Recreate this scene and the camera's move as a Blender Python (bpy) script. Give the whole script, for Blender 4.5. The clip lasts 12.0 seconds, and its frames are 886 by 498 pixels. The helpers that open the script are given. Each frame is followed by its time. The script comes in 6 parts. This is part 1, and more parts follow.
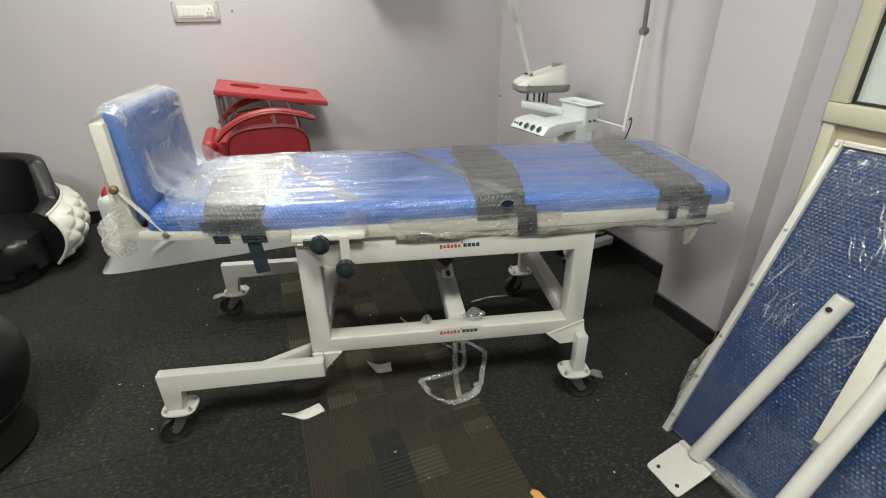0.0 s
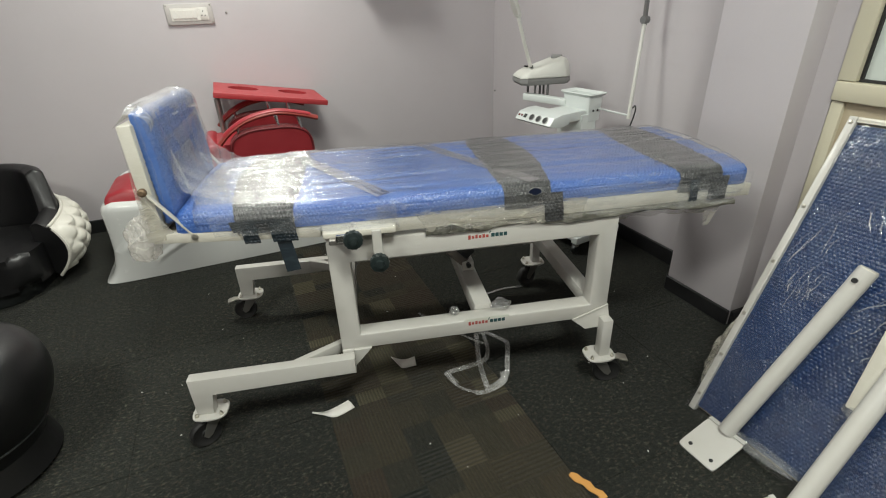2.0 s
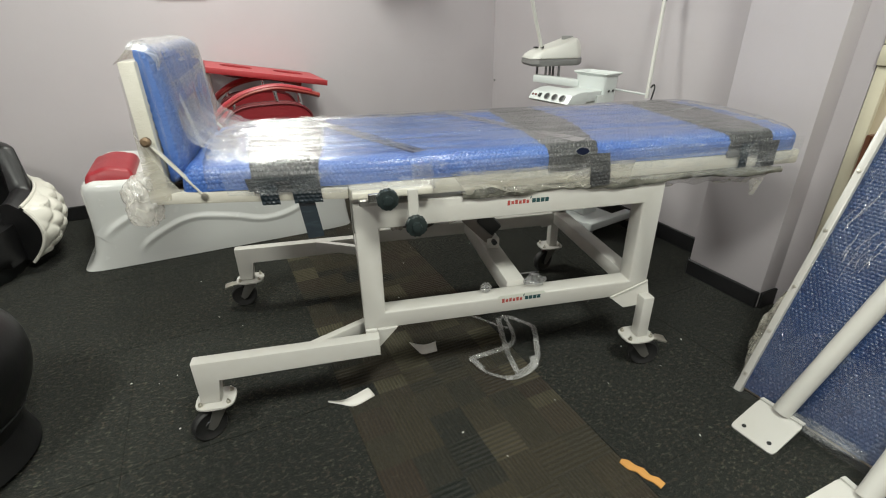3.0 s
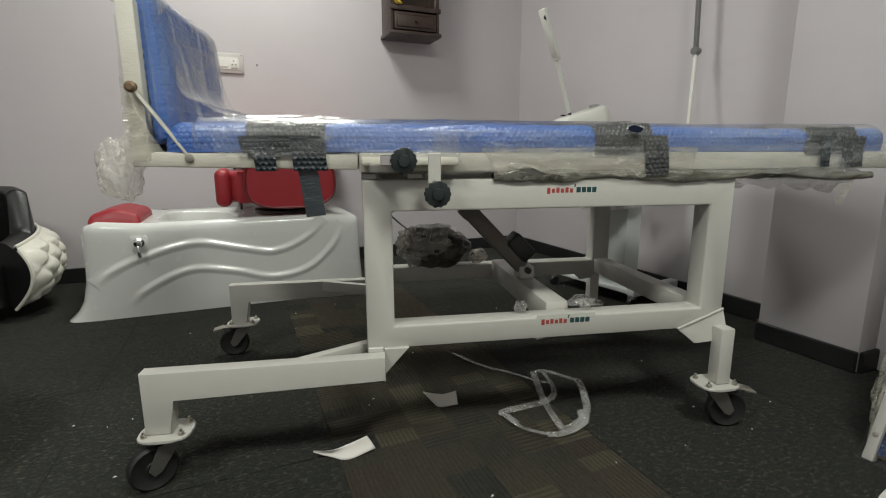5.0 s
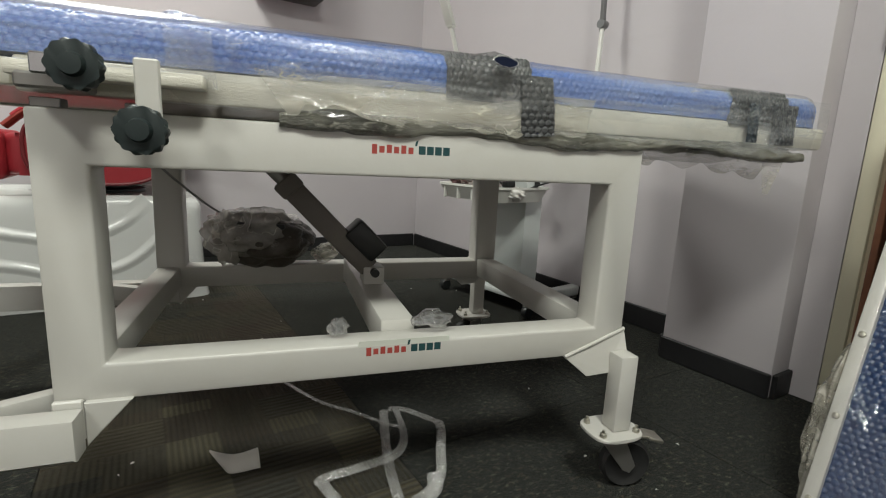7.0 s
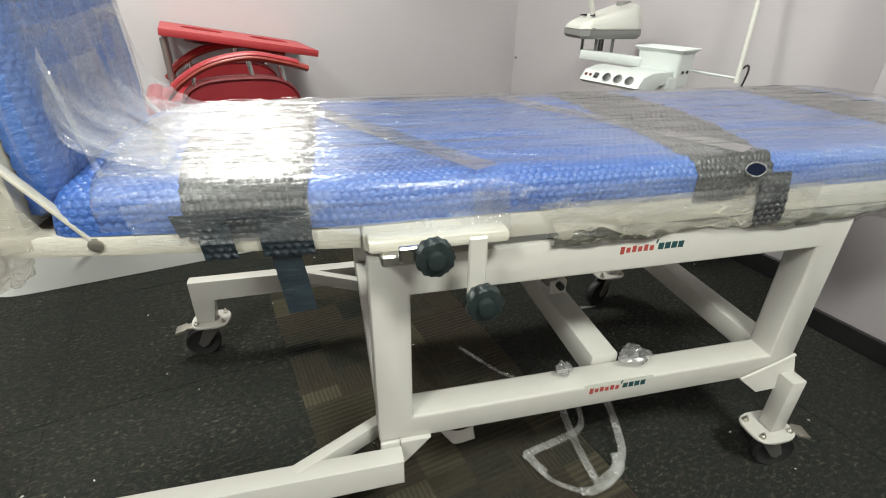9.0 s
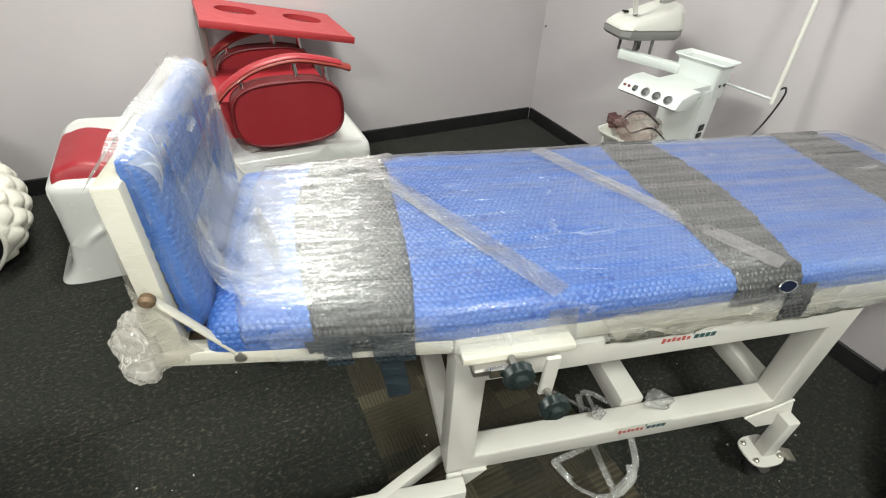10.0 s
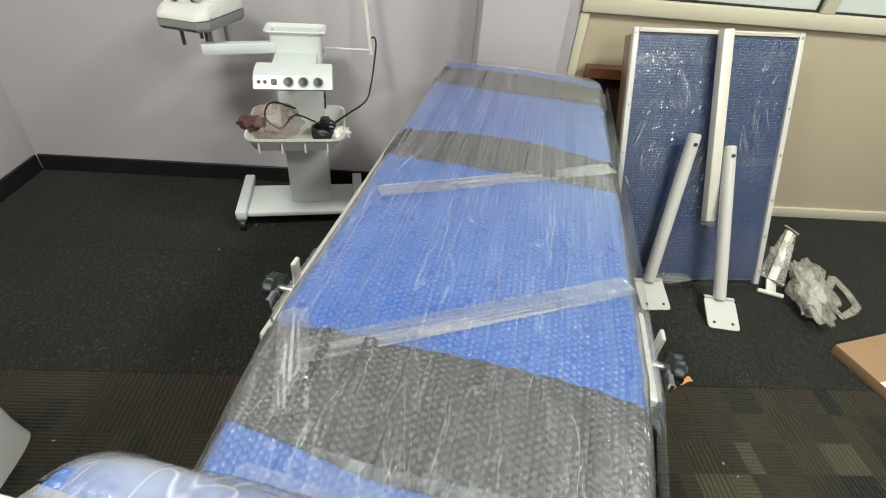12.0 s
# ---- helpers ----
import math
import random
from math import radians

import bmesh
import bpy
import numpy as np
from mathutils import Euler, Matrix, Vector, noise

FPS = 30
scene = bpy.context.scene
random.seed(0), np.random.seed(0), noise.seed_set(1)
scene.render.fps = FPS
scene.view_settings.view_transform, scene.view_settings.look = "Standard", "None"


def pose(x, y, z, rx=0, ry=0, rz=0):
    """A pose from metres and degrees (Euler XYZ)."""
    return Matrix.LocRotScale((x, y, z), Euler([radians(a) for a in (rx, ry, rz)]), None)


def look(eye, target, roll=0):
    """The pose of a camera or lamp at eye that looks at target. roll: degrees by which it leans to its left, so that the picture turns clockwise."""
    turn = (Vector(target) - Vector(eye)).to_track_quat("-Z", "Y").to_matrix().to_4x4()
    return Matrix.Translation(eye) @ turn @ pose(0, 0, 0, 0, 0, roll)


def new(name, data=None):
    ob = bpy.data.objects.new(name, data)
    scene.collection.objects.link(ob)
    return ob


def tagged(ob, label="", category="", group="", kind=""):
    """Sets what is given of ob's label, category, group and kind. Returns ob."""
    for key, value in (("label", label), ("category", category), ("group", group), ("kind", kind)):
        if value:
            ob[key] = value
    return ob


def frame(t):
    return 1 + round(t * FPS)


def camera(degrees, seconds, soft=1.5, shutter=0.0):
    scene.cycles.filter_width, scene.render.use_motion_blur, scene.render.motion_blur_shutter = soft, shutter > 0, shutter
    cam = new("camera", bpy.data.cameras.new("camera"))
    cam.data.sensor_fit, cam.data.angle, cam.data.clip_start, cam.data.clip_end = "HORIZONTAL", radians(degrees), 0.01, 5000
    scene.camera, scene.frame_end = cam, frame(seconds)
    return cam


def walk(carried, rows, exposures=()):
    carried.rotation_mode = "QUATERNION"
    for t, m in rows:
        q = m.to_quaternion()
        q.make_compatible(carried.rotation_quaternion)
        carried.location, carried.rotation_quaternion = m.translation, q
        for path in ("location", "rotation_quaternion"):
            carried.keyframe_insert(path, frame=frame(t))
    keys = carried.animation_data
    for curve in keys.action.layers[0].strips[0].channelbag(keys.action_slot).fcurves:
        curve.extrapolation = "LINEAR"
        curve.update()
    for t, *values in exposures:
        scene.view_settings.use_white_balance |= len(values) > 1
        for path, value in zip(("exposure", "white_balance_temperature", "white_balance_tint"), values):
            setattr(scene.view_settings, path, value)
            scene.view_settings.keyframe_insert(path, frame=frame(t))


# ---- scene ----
cam = camera(85.1, 12.0, 1.1)
PATH = [
    (0, (-0.147, -0.037, 1.244), (0.068, 1.732, 0.336), -0.6),
    (0.5, (-0.151, -0.047, 1.25), (0.043, 1.727, 0.346), -1.4),
    (1, (-0.152, -0.075, 1.251), (0.037, 1.7, 0.35), -2.0),
    (1.5, (-0.194, -0.067, 1.241), (0.008, 1.705, 0.337), -2.5),
    (2, (-0.277, -0.036, 1.23), (-0.002, 1.722, 0.317), -2.2),
    (2.5, (-0.364, 0.016, 1.19), (-0.019, 1.758, 0.269), -1.6),
    (3, (-0.431, 0.061, 1.072), (-0.057, 1.816, 0.189), -0.8),
    (3.5, (-0.436, 0.099, 0.993), (-0.067, 1.906, 0.22), -0.7),
    (3.7, (-0.442, 0.127, 0.951), (-0.08, 1.961, 0.24), -0.7),
    (5.3, (-0.396, 0.218, 0.629), (-0.071, 2.163, 0.292), -0.2),
    (5.5, (-0.373, 0.26, 0.6), (-0.028, 2.204, 0.282), -0.1),
    (6, (-0.272, 0.389, 0.585), (0.163, 2.321, 0.301), 0.9),
    (6.5, (-0.171, 0.464, 0.589), (0.375, 2.363, 0.281), 2.0),
    (6.7, (-0.129, 0.485, 0.597), (0.464, 2.366, 0.265), 2.6),
    (8.3, (-0.195, 0.572, 0.577), (0.498, 2.362, 0.013), 3.6),
    (8.5, (-0.262, 0.574, 0.653), (0.34, 2.364, -0.004), 2.5),
    (8.8, (-0.385, 0.598, 0.865), (0.087, 2.34, 0.003), 1.6),
    (9, (-0.452, 0.611, 0.979), (-0.035, 2.322, 0.033), 0.9),
    (9.5, (-0.546, 0.625, 1.202), (-0.203, 2.255, 0.096), 1.6),
    (10, (-0.581, 0.7, 1.291), (-0.189, 2.243, 0.08), 3.2),
    (10.5, (-0.708, 0.883, 1.305), (-0.152, 2.279, -0.015), 5.1),
    (11, (-0.855, 1.042, 1.304), (0.023, 2.243, -0.032), 6.5),
    (11.2, (-0.884, 1.135, 1.3), (0.126, 2.22, -0.043), 6.7),
    (11.5, (-0.883, 1.26, 1.311), (0.349, 2.121, -0.008), 6.5),
    (11.8, (-0.882, 1.357, 1.306), (0.586, 1.873, 0.049), 6.1),
    (12, (-0.925, 1.47, 1.307), (0.63, 1.697, 0.07), 5.6),
]
EXPOSURES = [(0, -0.36), (0.5, -0.33), (1.5, -0.58), (2.5, -0.44), (3.5, -0.22), (5.5, -0.86), (6.5, -0.66), (8.5, 0.05), (9.0, -0.04), (9.5, 0.04), (10.5, -0.06), (11.0, -0.10), (12.0, -0.26)]
walk(cam, [(t, look(eye, target, roll)) for t, eye, target, roll in PATH], EXPOSURES)

# ---- world and light ----
world = bpy.data.worlds.new("world")
scene.world = world
world.use_nodes = True
world.node_tree.nodes["Background"].inputs[0].default_value = (0.8, 0.85, 0.9, 1)
world.node_tree.nodes["Background"].inputs[1].default_value = 0.25

# The room stands turned against the bed: u along the back wall, v out of it, origin in the back right corner.
ROOM = pose(0.775, 3.74, 0, 0, 0, 13.3)
CEIL = 2.72
LAMP_COLOUR = (0.960, 0.985, 0.90)
# No fixture is in view; two follow the shadows, the third brightens the pillar.
CEILING_LIGHTS = [(-1.85, -0.85, 60.0), (-1.50, -3.65, 74.0), (-3.30, -3.30, 62.0)]


def area_lamp(u, v, power, size=0.5):
    data = bpy.data.lights.new("lamp", "AREA")
    data.shape, data.size, data.energy, data.color = "SQUARE", size, power, LAMP_COLOUR
    ob = new("lamp", data)
    ob.matrix_world = ROOM @ pose(u, v, CEIL - 0.045)
    return ob


for u, v, power in CEILING_LIGHTS:
    area_lamp(u, v, power)


# ---- materials ----
class Nodes:
    """A small builder of node materials."""

    def __init__(self, name):
        self.mat = bpy.data.materials.new(name)
        self.mat.use_nodes = True
        self.tree = self.mat.node_tree
        self.bsdf = self.tree.nodes["Principled BSDF"]
        self.out = self.tree.nodes["Material Output"]
        self.where = None

    def add(self, kind):
        return self.tree.nodes.new(kind)

    def link(self, a, b):
        self.tree.links.new(a, b)

    def coords(self, scale=(1, 1, 1), turn=0.0):
        if self.where is None:
            self.where = self.add("ShaderNodeTexCoord").outputs["Object"]
        m = self.add("ShaderNodeMapping")
        m.inputs["Scale"].default_value = scale
        m.inputs["Rotation"].default_value = (0, 0, radians(turn))
        self.link(self.where, m.inputs["Vector"])
        return m.outputs["Vector"]

    def noise(self, scale, detail=4.0, rough=0.55, stretch=(1, 1, 1), turn=0.0, warp=0.0):
        n = self.add("ShaderNodeTexNoise")
        n.inputs["Scale"].default_value, n.inputs["Detail"].default_value = scale, detail
        n.inputs["Roughness"].default_value, n.inputs["Distortion"].default_value = rough, warp
        self.link(self.coords(stretch, turn), n.inputs["Vector"])
        return n.outputs["Fac"]

    def cells(self, scale, feature="F1", stretch=(1, 1, 1), rand=1.0):
        n = self.add("ShaderNodeTexVoronoi")
        n.feature = feature
        n.inputs["Scale"].default_value = scale
        n.inputs["Randomness"].default_value = rand
        self.link(self.coords(stretch), n.inputs["Vector"])
        return n.outputs["Distance"]

    def ramp(self, fac, stops):
        r = self.add("ShaderNodeValToRGB")
        while len(r.color_ramp.elements) < len(stops):
            r.color_ramp.elements.new(0.5)
        for e, (p, c) in zip(r.color_ramp.elements, stops):
            e.position = p
            e.color = (*c, 1) if isinstance(c, tuple) else (c, c, c, 1)
        self.link(fac, r.inputs[0])
        return r.outputs[0]

    def maths(self, op, a, b=None, c=None):
        n = self.add("ShaderNodeMath")
        n.operation = op
        for socket, value in zip(n.inputs, (a, b, c)):
            if value is None:
                continue
            if isinstance(value, (int, float)):
                socket.default_value = value
            else:
                self.link(value, socket)
        return n.outputs[0]

    def mix(self, fac, a, b, blend="MIX"):
        n = self.add("ShaderNodeMix")
        n.data_type, n.blend_type = "RGBA", blend
        for socket, value in ((n.inputs[0], fac), (n.inputs[6], a), (n.inputs[7], b)):
            if isinstance(value, tuple):
                socket.default_value = (*value, 1)
            elif isinstance(value, (int, float)):
                socket.default_value = value
            else:
                self.link(value, socket)
        return n.outputs[2]

    def bump(self, height, strength, distance, before=None):
        n = self.add("ShaderNodeBump")
        n.inputs["Strength"].default_value, n.inputs["Distance"].default_value = strength, distance
        self.link(height, n.inputs["Height"])
        if before is not None:
            self.link(before, n.inputs["Normal"])
        self.link(n.outputs[0], self.bsdf.inputs["Normal"])
        return n.outputs[0]

    def set(self, **values):
        names = dict(color="Base Color", rough="Roughness", metal="Metallic", coat="Coat Weight",
                     coat_rough="Coat Roughness", spec="Specular IOR Level", alpha="Alpha", glass="Transmission Weight",
                     ior="IOR", sheen="Sheen Weight", glow="Emission Color", power="Emission Strength")
        for key, value in values.items():
            socket = self.bsdf.inputs[names[key]]
            if isinstance(value, tuple):
                socket.default_value = (*value, 1)
            elif isinstance(value, (int, float)):
                socket.default_value = value
            else:
                self.link(value, socket)
        return self


def wall_material():
    n = Nodes("lilac_wall_paint")
    patch = n.noise(1.3, 5, 0.6)
    fine = n.noise(90, 3, 0.6)
    scuff = n.ramp(n.noise(5, 6, 0.7, (1, 1, 2.5)), [(0.55, 0.0), (0.8, 1.0)])
    base = n.mix(patch, (0.478, 0.446, 0.466), (0.560, 0.526, 0.544))
    n.set(color=n.mix(n.maths("MULTIPLY", scuff, 0.16), base, (0.43, 0.385, 0.39)), rough=0.62, spec=0.3)
    n.bump(n.maths("ADD", n.noise(7, 4), n.maths("MULTIPLY", fine, 0.25)), 0.25, 0.004)
    return n.mat


def paint(name, colour, rough=0.4, wear=0.12, dirt=(0.35, 0.33, 0.29), coat=0.0, grain=60, bump=0.06, metal=0.0, spec=0.5):
    n = Nodes(name)
    smudge = n.ramp(n.noise(9, 6, 0.65, warp=0.4), [(0.45, 0.0), (0.85, 1.0)])
    c = n.mix(n.maths("MULTIPLY", smudge, wear), colour, dirt)
    r = n.maths("ADD", n.maths("MULTIPLY", n.noise(22, 5), 0.22), rough - 0.11)
    n.set(color=c, rough=r, coat=coat, coat_rough=0.12, metal=metal, spec=spec)
    n.bump(n.noise(grain, 4), bump, 0.002)
    return n.mat


def carpet_material():
    """Dark speckled carpet tiles with one row of brown patchwork tiles along v."""
    n = Nodes("carpet")
    plan = n.add("ShaderNodeTexCoord")
    plan.name = "plan"
    where = n.where = plan.outputs["Object"]
    sep = n.add("ShaderNodeSeparateXYZ")
    n.link(where, sep.inputs[0])
    u, v = sep.outputs[0], sep.outputs[1]
    # dark field: fine loops, pale and rusty flecks
    loops = n.noise(420, 2, 0.7)
    speck = n.ramp(n.noise(62, 4, 0.8, (1.0, 1.7, 1)), [(0.53, 0.0), (0.64, 1.0)])
    speck2 = n.ramp(n.noise(44, 4, 0.8, (1.6, 1.0, 1), turn=30), [(0.55, 0.0), (0.67, 1.0)])
    patch = n.noise(2.2, 4, 0.6)
    field = n.mix(patch, (0.0096, 0.0114, 0.0092), (0.0178, 0.0200, 0.0160))
    fleck = n.mix(n.ramp(n.noise(60, 1, 0.5, turn=17), [(0.42, 0.0), (0.58, 1.0)]), (0.120, 0.122, 0.088), (0.090, 0.070, 0.048))
    worn = n.ramp(n.noise(3.5, 3, 0.6, turn=50), [(0.35, 0.35), (0.65, 1.0)])
    field = n.mix(n.maths("MULTIPLY", speck, worn), field, fleck)
    field = n.mix(n.maths("MULTIPLY", speck2, 0.55), field, (0.050, 0.040, 0.030))
    # patchwork: blocks of two sizes with ribs that change direction
    def block(su, sv, off):
        a = n.maths("FLOOR", n.maths("DIVIDE", n.maths("ADD", u, off), su))
        b = n.maths("FLOOR", n.maths("DIVIDE", n.maths("ADD", v, off * 1.7), sv))
        xyz = n.add("ShaderNodeCombineXYZ")
        n.link(a, xyz.inputs[0])
        n.link(b, xyz.inputs[1])
        w = n.add("ShaderNodeTexWhiteNoise")
        w.noise_dimensions = "3D"
        n.link(xyz.outputs[0], w.inputs[0])
        return w.outputs["Value"]
    w1, w2, w3 = block(0.10, 0.11, 0.012), block(0.20, 0.22, 0.112), block(0.20, 0.11, 0.012)
    tone = n.ramp(n.maths("ADD", n.maths("MULTIPLY", w1, 0.62), n.maths("MULTIPLY", w2, 0.38)),
                  [(0.12, (0.014, 0.017, 0.014)), (0.34, (0.038, 0.034, 0.022)), (0.52, (0.048, 0.041, 0.025)),
                   (0.70, (0.041, 0.030, 0.020)), (0.82, (0.096, 0.086, 0.052))])
    ribs_u = n.maths("SINE", n.maths("MULTIPLY", u, 560.0))
    ribs_v = n.maths("SINE", n.maths("MULTIPLY", v, 420.0))
    pick = n.maths("GREATER_THAN", w3, 0.5)
    rib = n.maths("ADD", n.maths("MULTIPLY", ribs_u, pick), n.maths("MULTIPLY", ribs_v, n.maths("SUBTRACT", 1.0, pick)))
    ribm = n.maths("MULTIPLY", n.maths("ADD", n.maths("MULTIPLY", rib, 0.5), 0.5), n.ramp(w1, [(0.25, 0.10), (0.7, 0.50)]))
    work = n.mix(ribm, tone, (0.018, 0.016, 0.013))
    work = n.mix(n.maths("MULTIPLY", speck, 0.25), work, (0.12, 0.10, 0.07))
    inside = n.maths("MULTIPLY", n.maths("GREATER_THAN", u, -1.812), n.maths("LESS_THAN", u, -1.212))
    inside = n.maths("MULTIPLY", inside, n.maths("LESS_THAN", v, -0.35))
    c = n.mix(inside, field, work)
    # each tile differs a little in tone
    each = n.add("ShaderNodeObjectInfo").outputs["Random"]
    c = n.mix(n.maths("MULTIPLY", each, 0.16), c, (0.006, 0.007, 0.006))
    lint = n.ramp(n.noise(30, 6, 0.8, warp=1.5), [(0.68, 0.0), (0.74, 1.0)])
    c = n.mix(n.maths("MULTIPLY", lint, 0.35), c, (0.16, 0.15, 0.13))
    n.set(color=c, rough=0.93, spec=0.12, sheen=0.05)
    h = n.maths("ADD", loops, n.maths("MULTIPLY", rib, n.maths("MULTIPLY", inside, 0.35)))
    n.bump(h, 0.9, 0.006)
    return n.mat


def wrapped_vinyl(name, deep, pale, haze=0.35, streak=(1, 1, 1), rough=0.26, crease=0.35, coat=0.7, coat_rough=0.16, gap=None):
    """Vinyl or foam seen through bubble wrap: pale on each bubble, deep in the gaps, with shading and glint painted in.
    """
    n = Nodes(name)
    cloud = n.ramp(n.noise(4.5, 4, 0.6, warp=0.6), [(0.36, 0.0), (0.72, 1.0)])
    lines = n.ramp(n.noise(14, 3, 0.6, streak, warp=0.8), [(0.56, 0.0), (0.72, 1.0)])
    c = n.mix(n.maths("MULTIPLY", cloud, haze), deep, pale)
    c = n.mix(n.maths("MULTIPLY", lines, haze * 0.7), c, pale)
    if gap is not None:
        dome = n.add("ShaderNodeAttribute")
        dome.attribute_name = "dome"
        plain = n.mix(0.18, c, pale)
        # dome height paints the dark between bubbles and a pale glint ring
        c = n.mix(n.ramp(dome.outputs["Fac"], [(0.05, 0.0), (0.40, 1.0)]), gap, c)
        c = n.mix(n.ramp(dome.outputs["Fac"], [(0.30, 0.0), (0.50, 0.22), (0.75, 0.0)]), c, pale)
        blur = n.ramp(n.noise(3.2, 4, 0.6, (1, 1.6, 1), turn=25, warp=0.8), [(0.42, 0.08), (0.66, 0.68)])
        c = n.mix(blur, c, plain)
    n.set(color=c, rough=rough, coat=coat, coat_rough=coat_rough, spec=0.5)
    n.bump(n.noise(34, 4, 0.65, streak, warp=1.0), crease, 0.006)
    return n.mat


def film_material(name, tint=(0.86, 0.87, 0.86), low=0.04, high=0.5, scale=5, stretch=(1, 1, 1), rough=0.10, folds=0.5, gloss=1.45, crinkle=13.0, relief=0.008, grazing=5.0):
    """Clear film: see-through, with milky haze along its long folds and a sharp sheen."""
    n = Nodes(name)
    cloud = n.ramp(n.noise(scale, 4, 0.55, stretch, warp=0.8), [(0.34, low), (0.72, (low + high) * 0.5)])
    ridge = n.ramp(n.noise(scale * 1.6, 2, 0.45, stretch, warp=0.9), [(0.472, 0.0), (0.5, 1.0), (0.528, 0.0)])
    where = n.ramp(n.noise(scale * 0.9, 3, 0.6, stretch, turn=40), [(0.48, 0.0), (0.70, 1.0)])
    fold = n.maths("MULTIPLY", ridge, where)
    haze = n.maths("MINIMUM", n.maths("ADD", cloud, n.maths("MULTIPLY", fold, folds * high)), 1.0)
    patch = n.ramp(n.noise(scale * 0.8, 2, 0.5, turn=70), [(0.40, 0.25), (0.62, 1.0)])
    height = n.maths("ADD", n.maths("MULTIPLY", n.noise(crinkle, 4, 0.55, stretch, warp=0.8), patch), n.maths("MULTIPLY", fold, 0.25))
    bump = n.add("ShaderNodeBump")
    bump.inputs["Strength"].default_value, bump.inputs["Distance"].default_value = 1.0, relief
    n.link(height, bump.inputs["Height"])
    clear, sheen, facing = n.add("ShaderNodeBsdfTransparent"), n.add("ShaderNodeBsdfGlossy"), n.add("ShaderNodeLayerWeight")
    front, through_film, milky = n.add("ShaderNodeBsdfDiffuse"), n.add("ShaderNodeBsdfTranslucent"), n.add("ShaderNodeMixShader")
    for node in (front, through_film):
        node.inputs["Color"].default_value = (*tint, 1)
    milky.inputs[0].default_value = 0.35
    n.link(front.outputs[0], milky.inputs[1])
    n.link(through_film.outputs[0], milky.inputs[2])
    sheen.inputs["Roughness"].default_value = rough
    facing.inputs["Blend"].default_value = 0.5
    head_on = ((gloss - 1) / (gloss + 1)) ** 2
    amount = n.maths("ADD", n.maths("MULTIPLY", n.maths("POWER", facing.outputs["Facing"], grazing), 1 - head_on), head_on)
    n.link(bump.outputs[0], sheen.inputs["Normal"])
    body, whole = n.add("ShaderNodeMixShader"), n.add("ShaderNodeMixShader")
    n.link(haze, body.inputs[0])
    n.link(clear.outputs[0], body.inputs[1])
    n.link(milky.outputs[0], body.inputs[2])
    n.link(amount, whole.inputs[0])
    n.link(body.outputs[0], whole.inputs[1])
    n.link(sheen.outputs[0], whole.inputs[2])
    n.link(whole.outputs[0], n.out.inputs["Surface"])
    return n.mat


def leather_material(name, colour, rough=0.35, grain=240, wear=(0.05, 0.05, 0.05), amount=0.25):
    n = Nodes(name)
    use = n.ramp(n.noise(6, 5, 0.6), [(0.45, 0.0), (0.8, 1.0)])
    n.set(color=n.mix(n.maths("MULTIPLY", use, amount), colour, wear),
          rough=n.maths("ADD", n.maths("MULTIPLY", n.noise(15, 4), 0.2), rough - 0.1), spec=0.5)
    b = n.bump(n.cells(grain), 0.15, 0.0015)
    n.bump(n.noise(9, 4), 0.12, 0.01, b)
    return n.mat


def wood_material(name, dark, light, scale=6.0, rough=0.45):
    n = Nodes(name)
    grain = n.noise(scale, 6, 0.65, (1, 1, 9), warp=1.0)
    n.set(color=n.mix(grain, dark, light), rough=n.maths("ADD", n.maths("MULTIPLY", n.noise(30), 0.2), rough - 0.1), coat=0.15)
    n.bump(grain, 0.2, 0.002)
    return n.mat


WALL = wall_material()
CARPET = carpet_material()
SKIRT = paint("black_skirting", (0.010, 0.010, 0.011), 0.5, 0.2, (0.05, 0.05, 0.05))
CEILING = paint("ceiling_white", (0.78, 0.77, 0.75), 0.8, 0.08)
STEEL = paint("white_powder_coat", (0.52, 0.51, 0.477), 0.38, 0.22, (0.42, 0.38, 0.30), coat=0.15, grain=120)
STEEL_WRAPPED = wrapped_vinyl("film_wrapped_white_steel", (0.60, 0.575, 0.49), (0.74, 0.72, 0.66), 0.5, (2, 9, 9), 0.3)
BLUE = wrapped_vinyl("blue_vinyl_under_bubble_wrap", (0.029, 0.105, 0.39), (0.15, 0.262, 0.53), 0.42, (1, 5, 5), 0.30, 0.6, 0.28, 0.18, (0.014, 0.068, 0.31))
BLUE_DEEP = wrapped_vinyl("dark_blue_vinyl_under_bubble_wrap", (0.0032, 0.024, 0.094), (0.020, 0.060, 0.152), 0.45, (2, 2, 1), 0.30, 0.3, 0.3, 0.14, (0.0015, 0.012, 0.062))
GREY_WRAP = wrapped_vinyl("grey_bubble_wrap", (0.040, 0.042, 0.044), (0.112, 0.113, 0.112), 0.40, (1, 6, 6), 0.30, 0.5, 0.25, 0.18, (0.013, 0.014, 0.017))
DARK_WRAP = wrapped_vinyl("dark_tape_and_shade", (0.010, 0.017, 0.024), (0.045, 0.065, 0.075), 0.5, (1, 5, 5), 0.3)
BROWN_WRAP = wrapped_vinyl("brown_board_under_bubble_wrap", (0.17, 0.115, 0.070), (0.33, 0.27, 0.20), 0.5, (2, 2, 2), 0.3)
BUNCH = wrapped_vinyl("dark_crumpled_wrap", (0.045, 0.045, 0.034), (0.40, 0.39, 0.32), 0.85, (3, 9, 9), 0.25, 0.9, 1.0, 0.1)
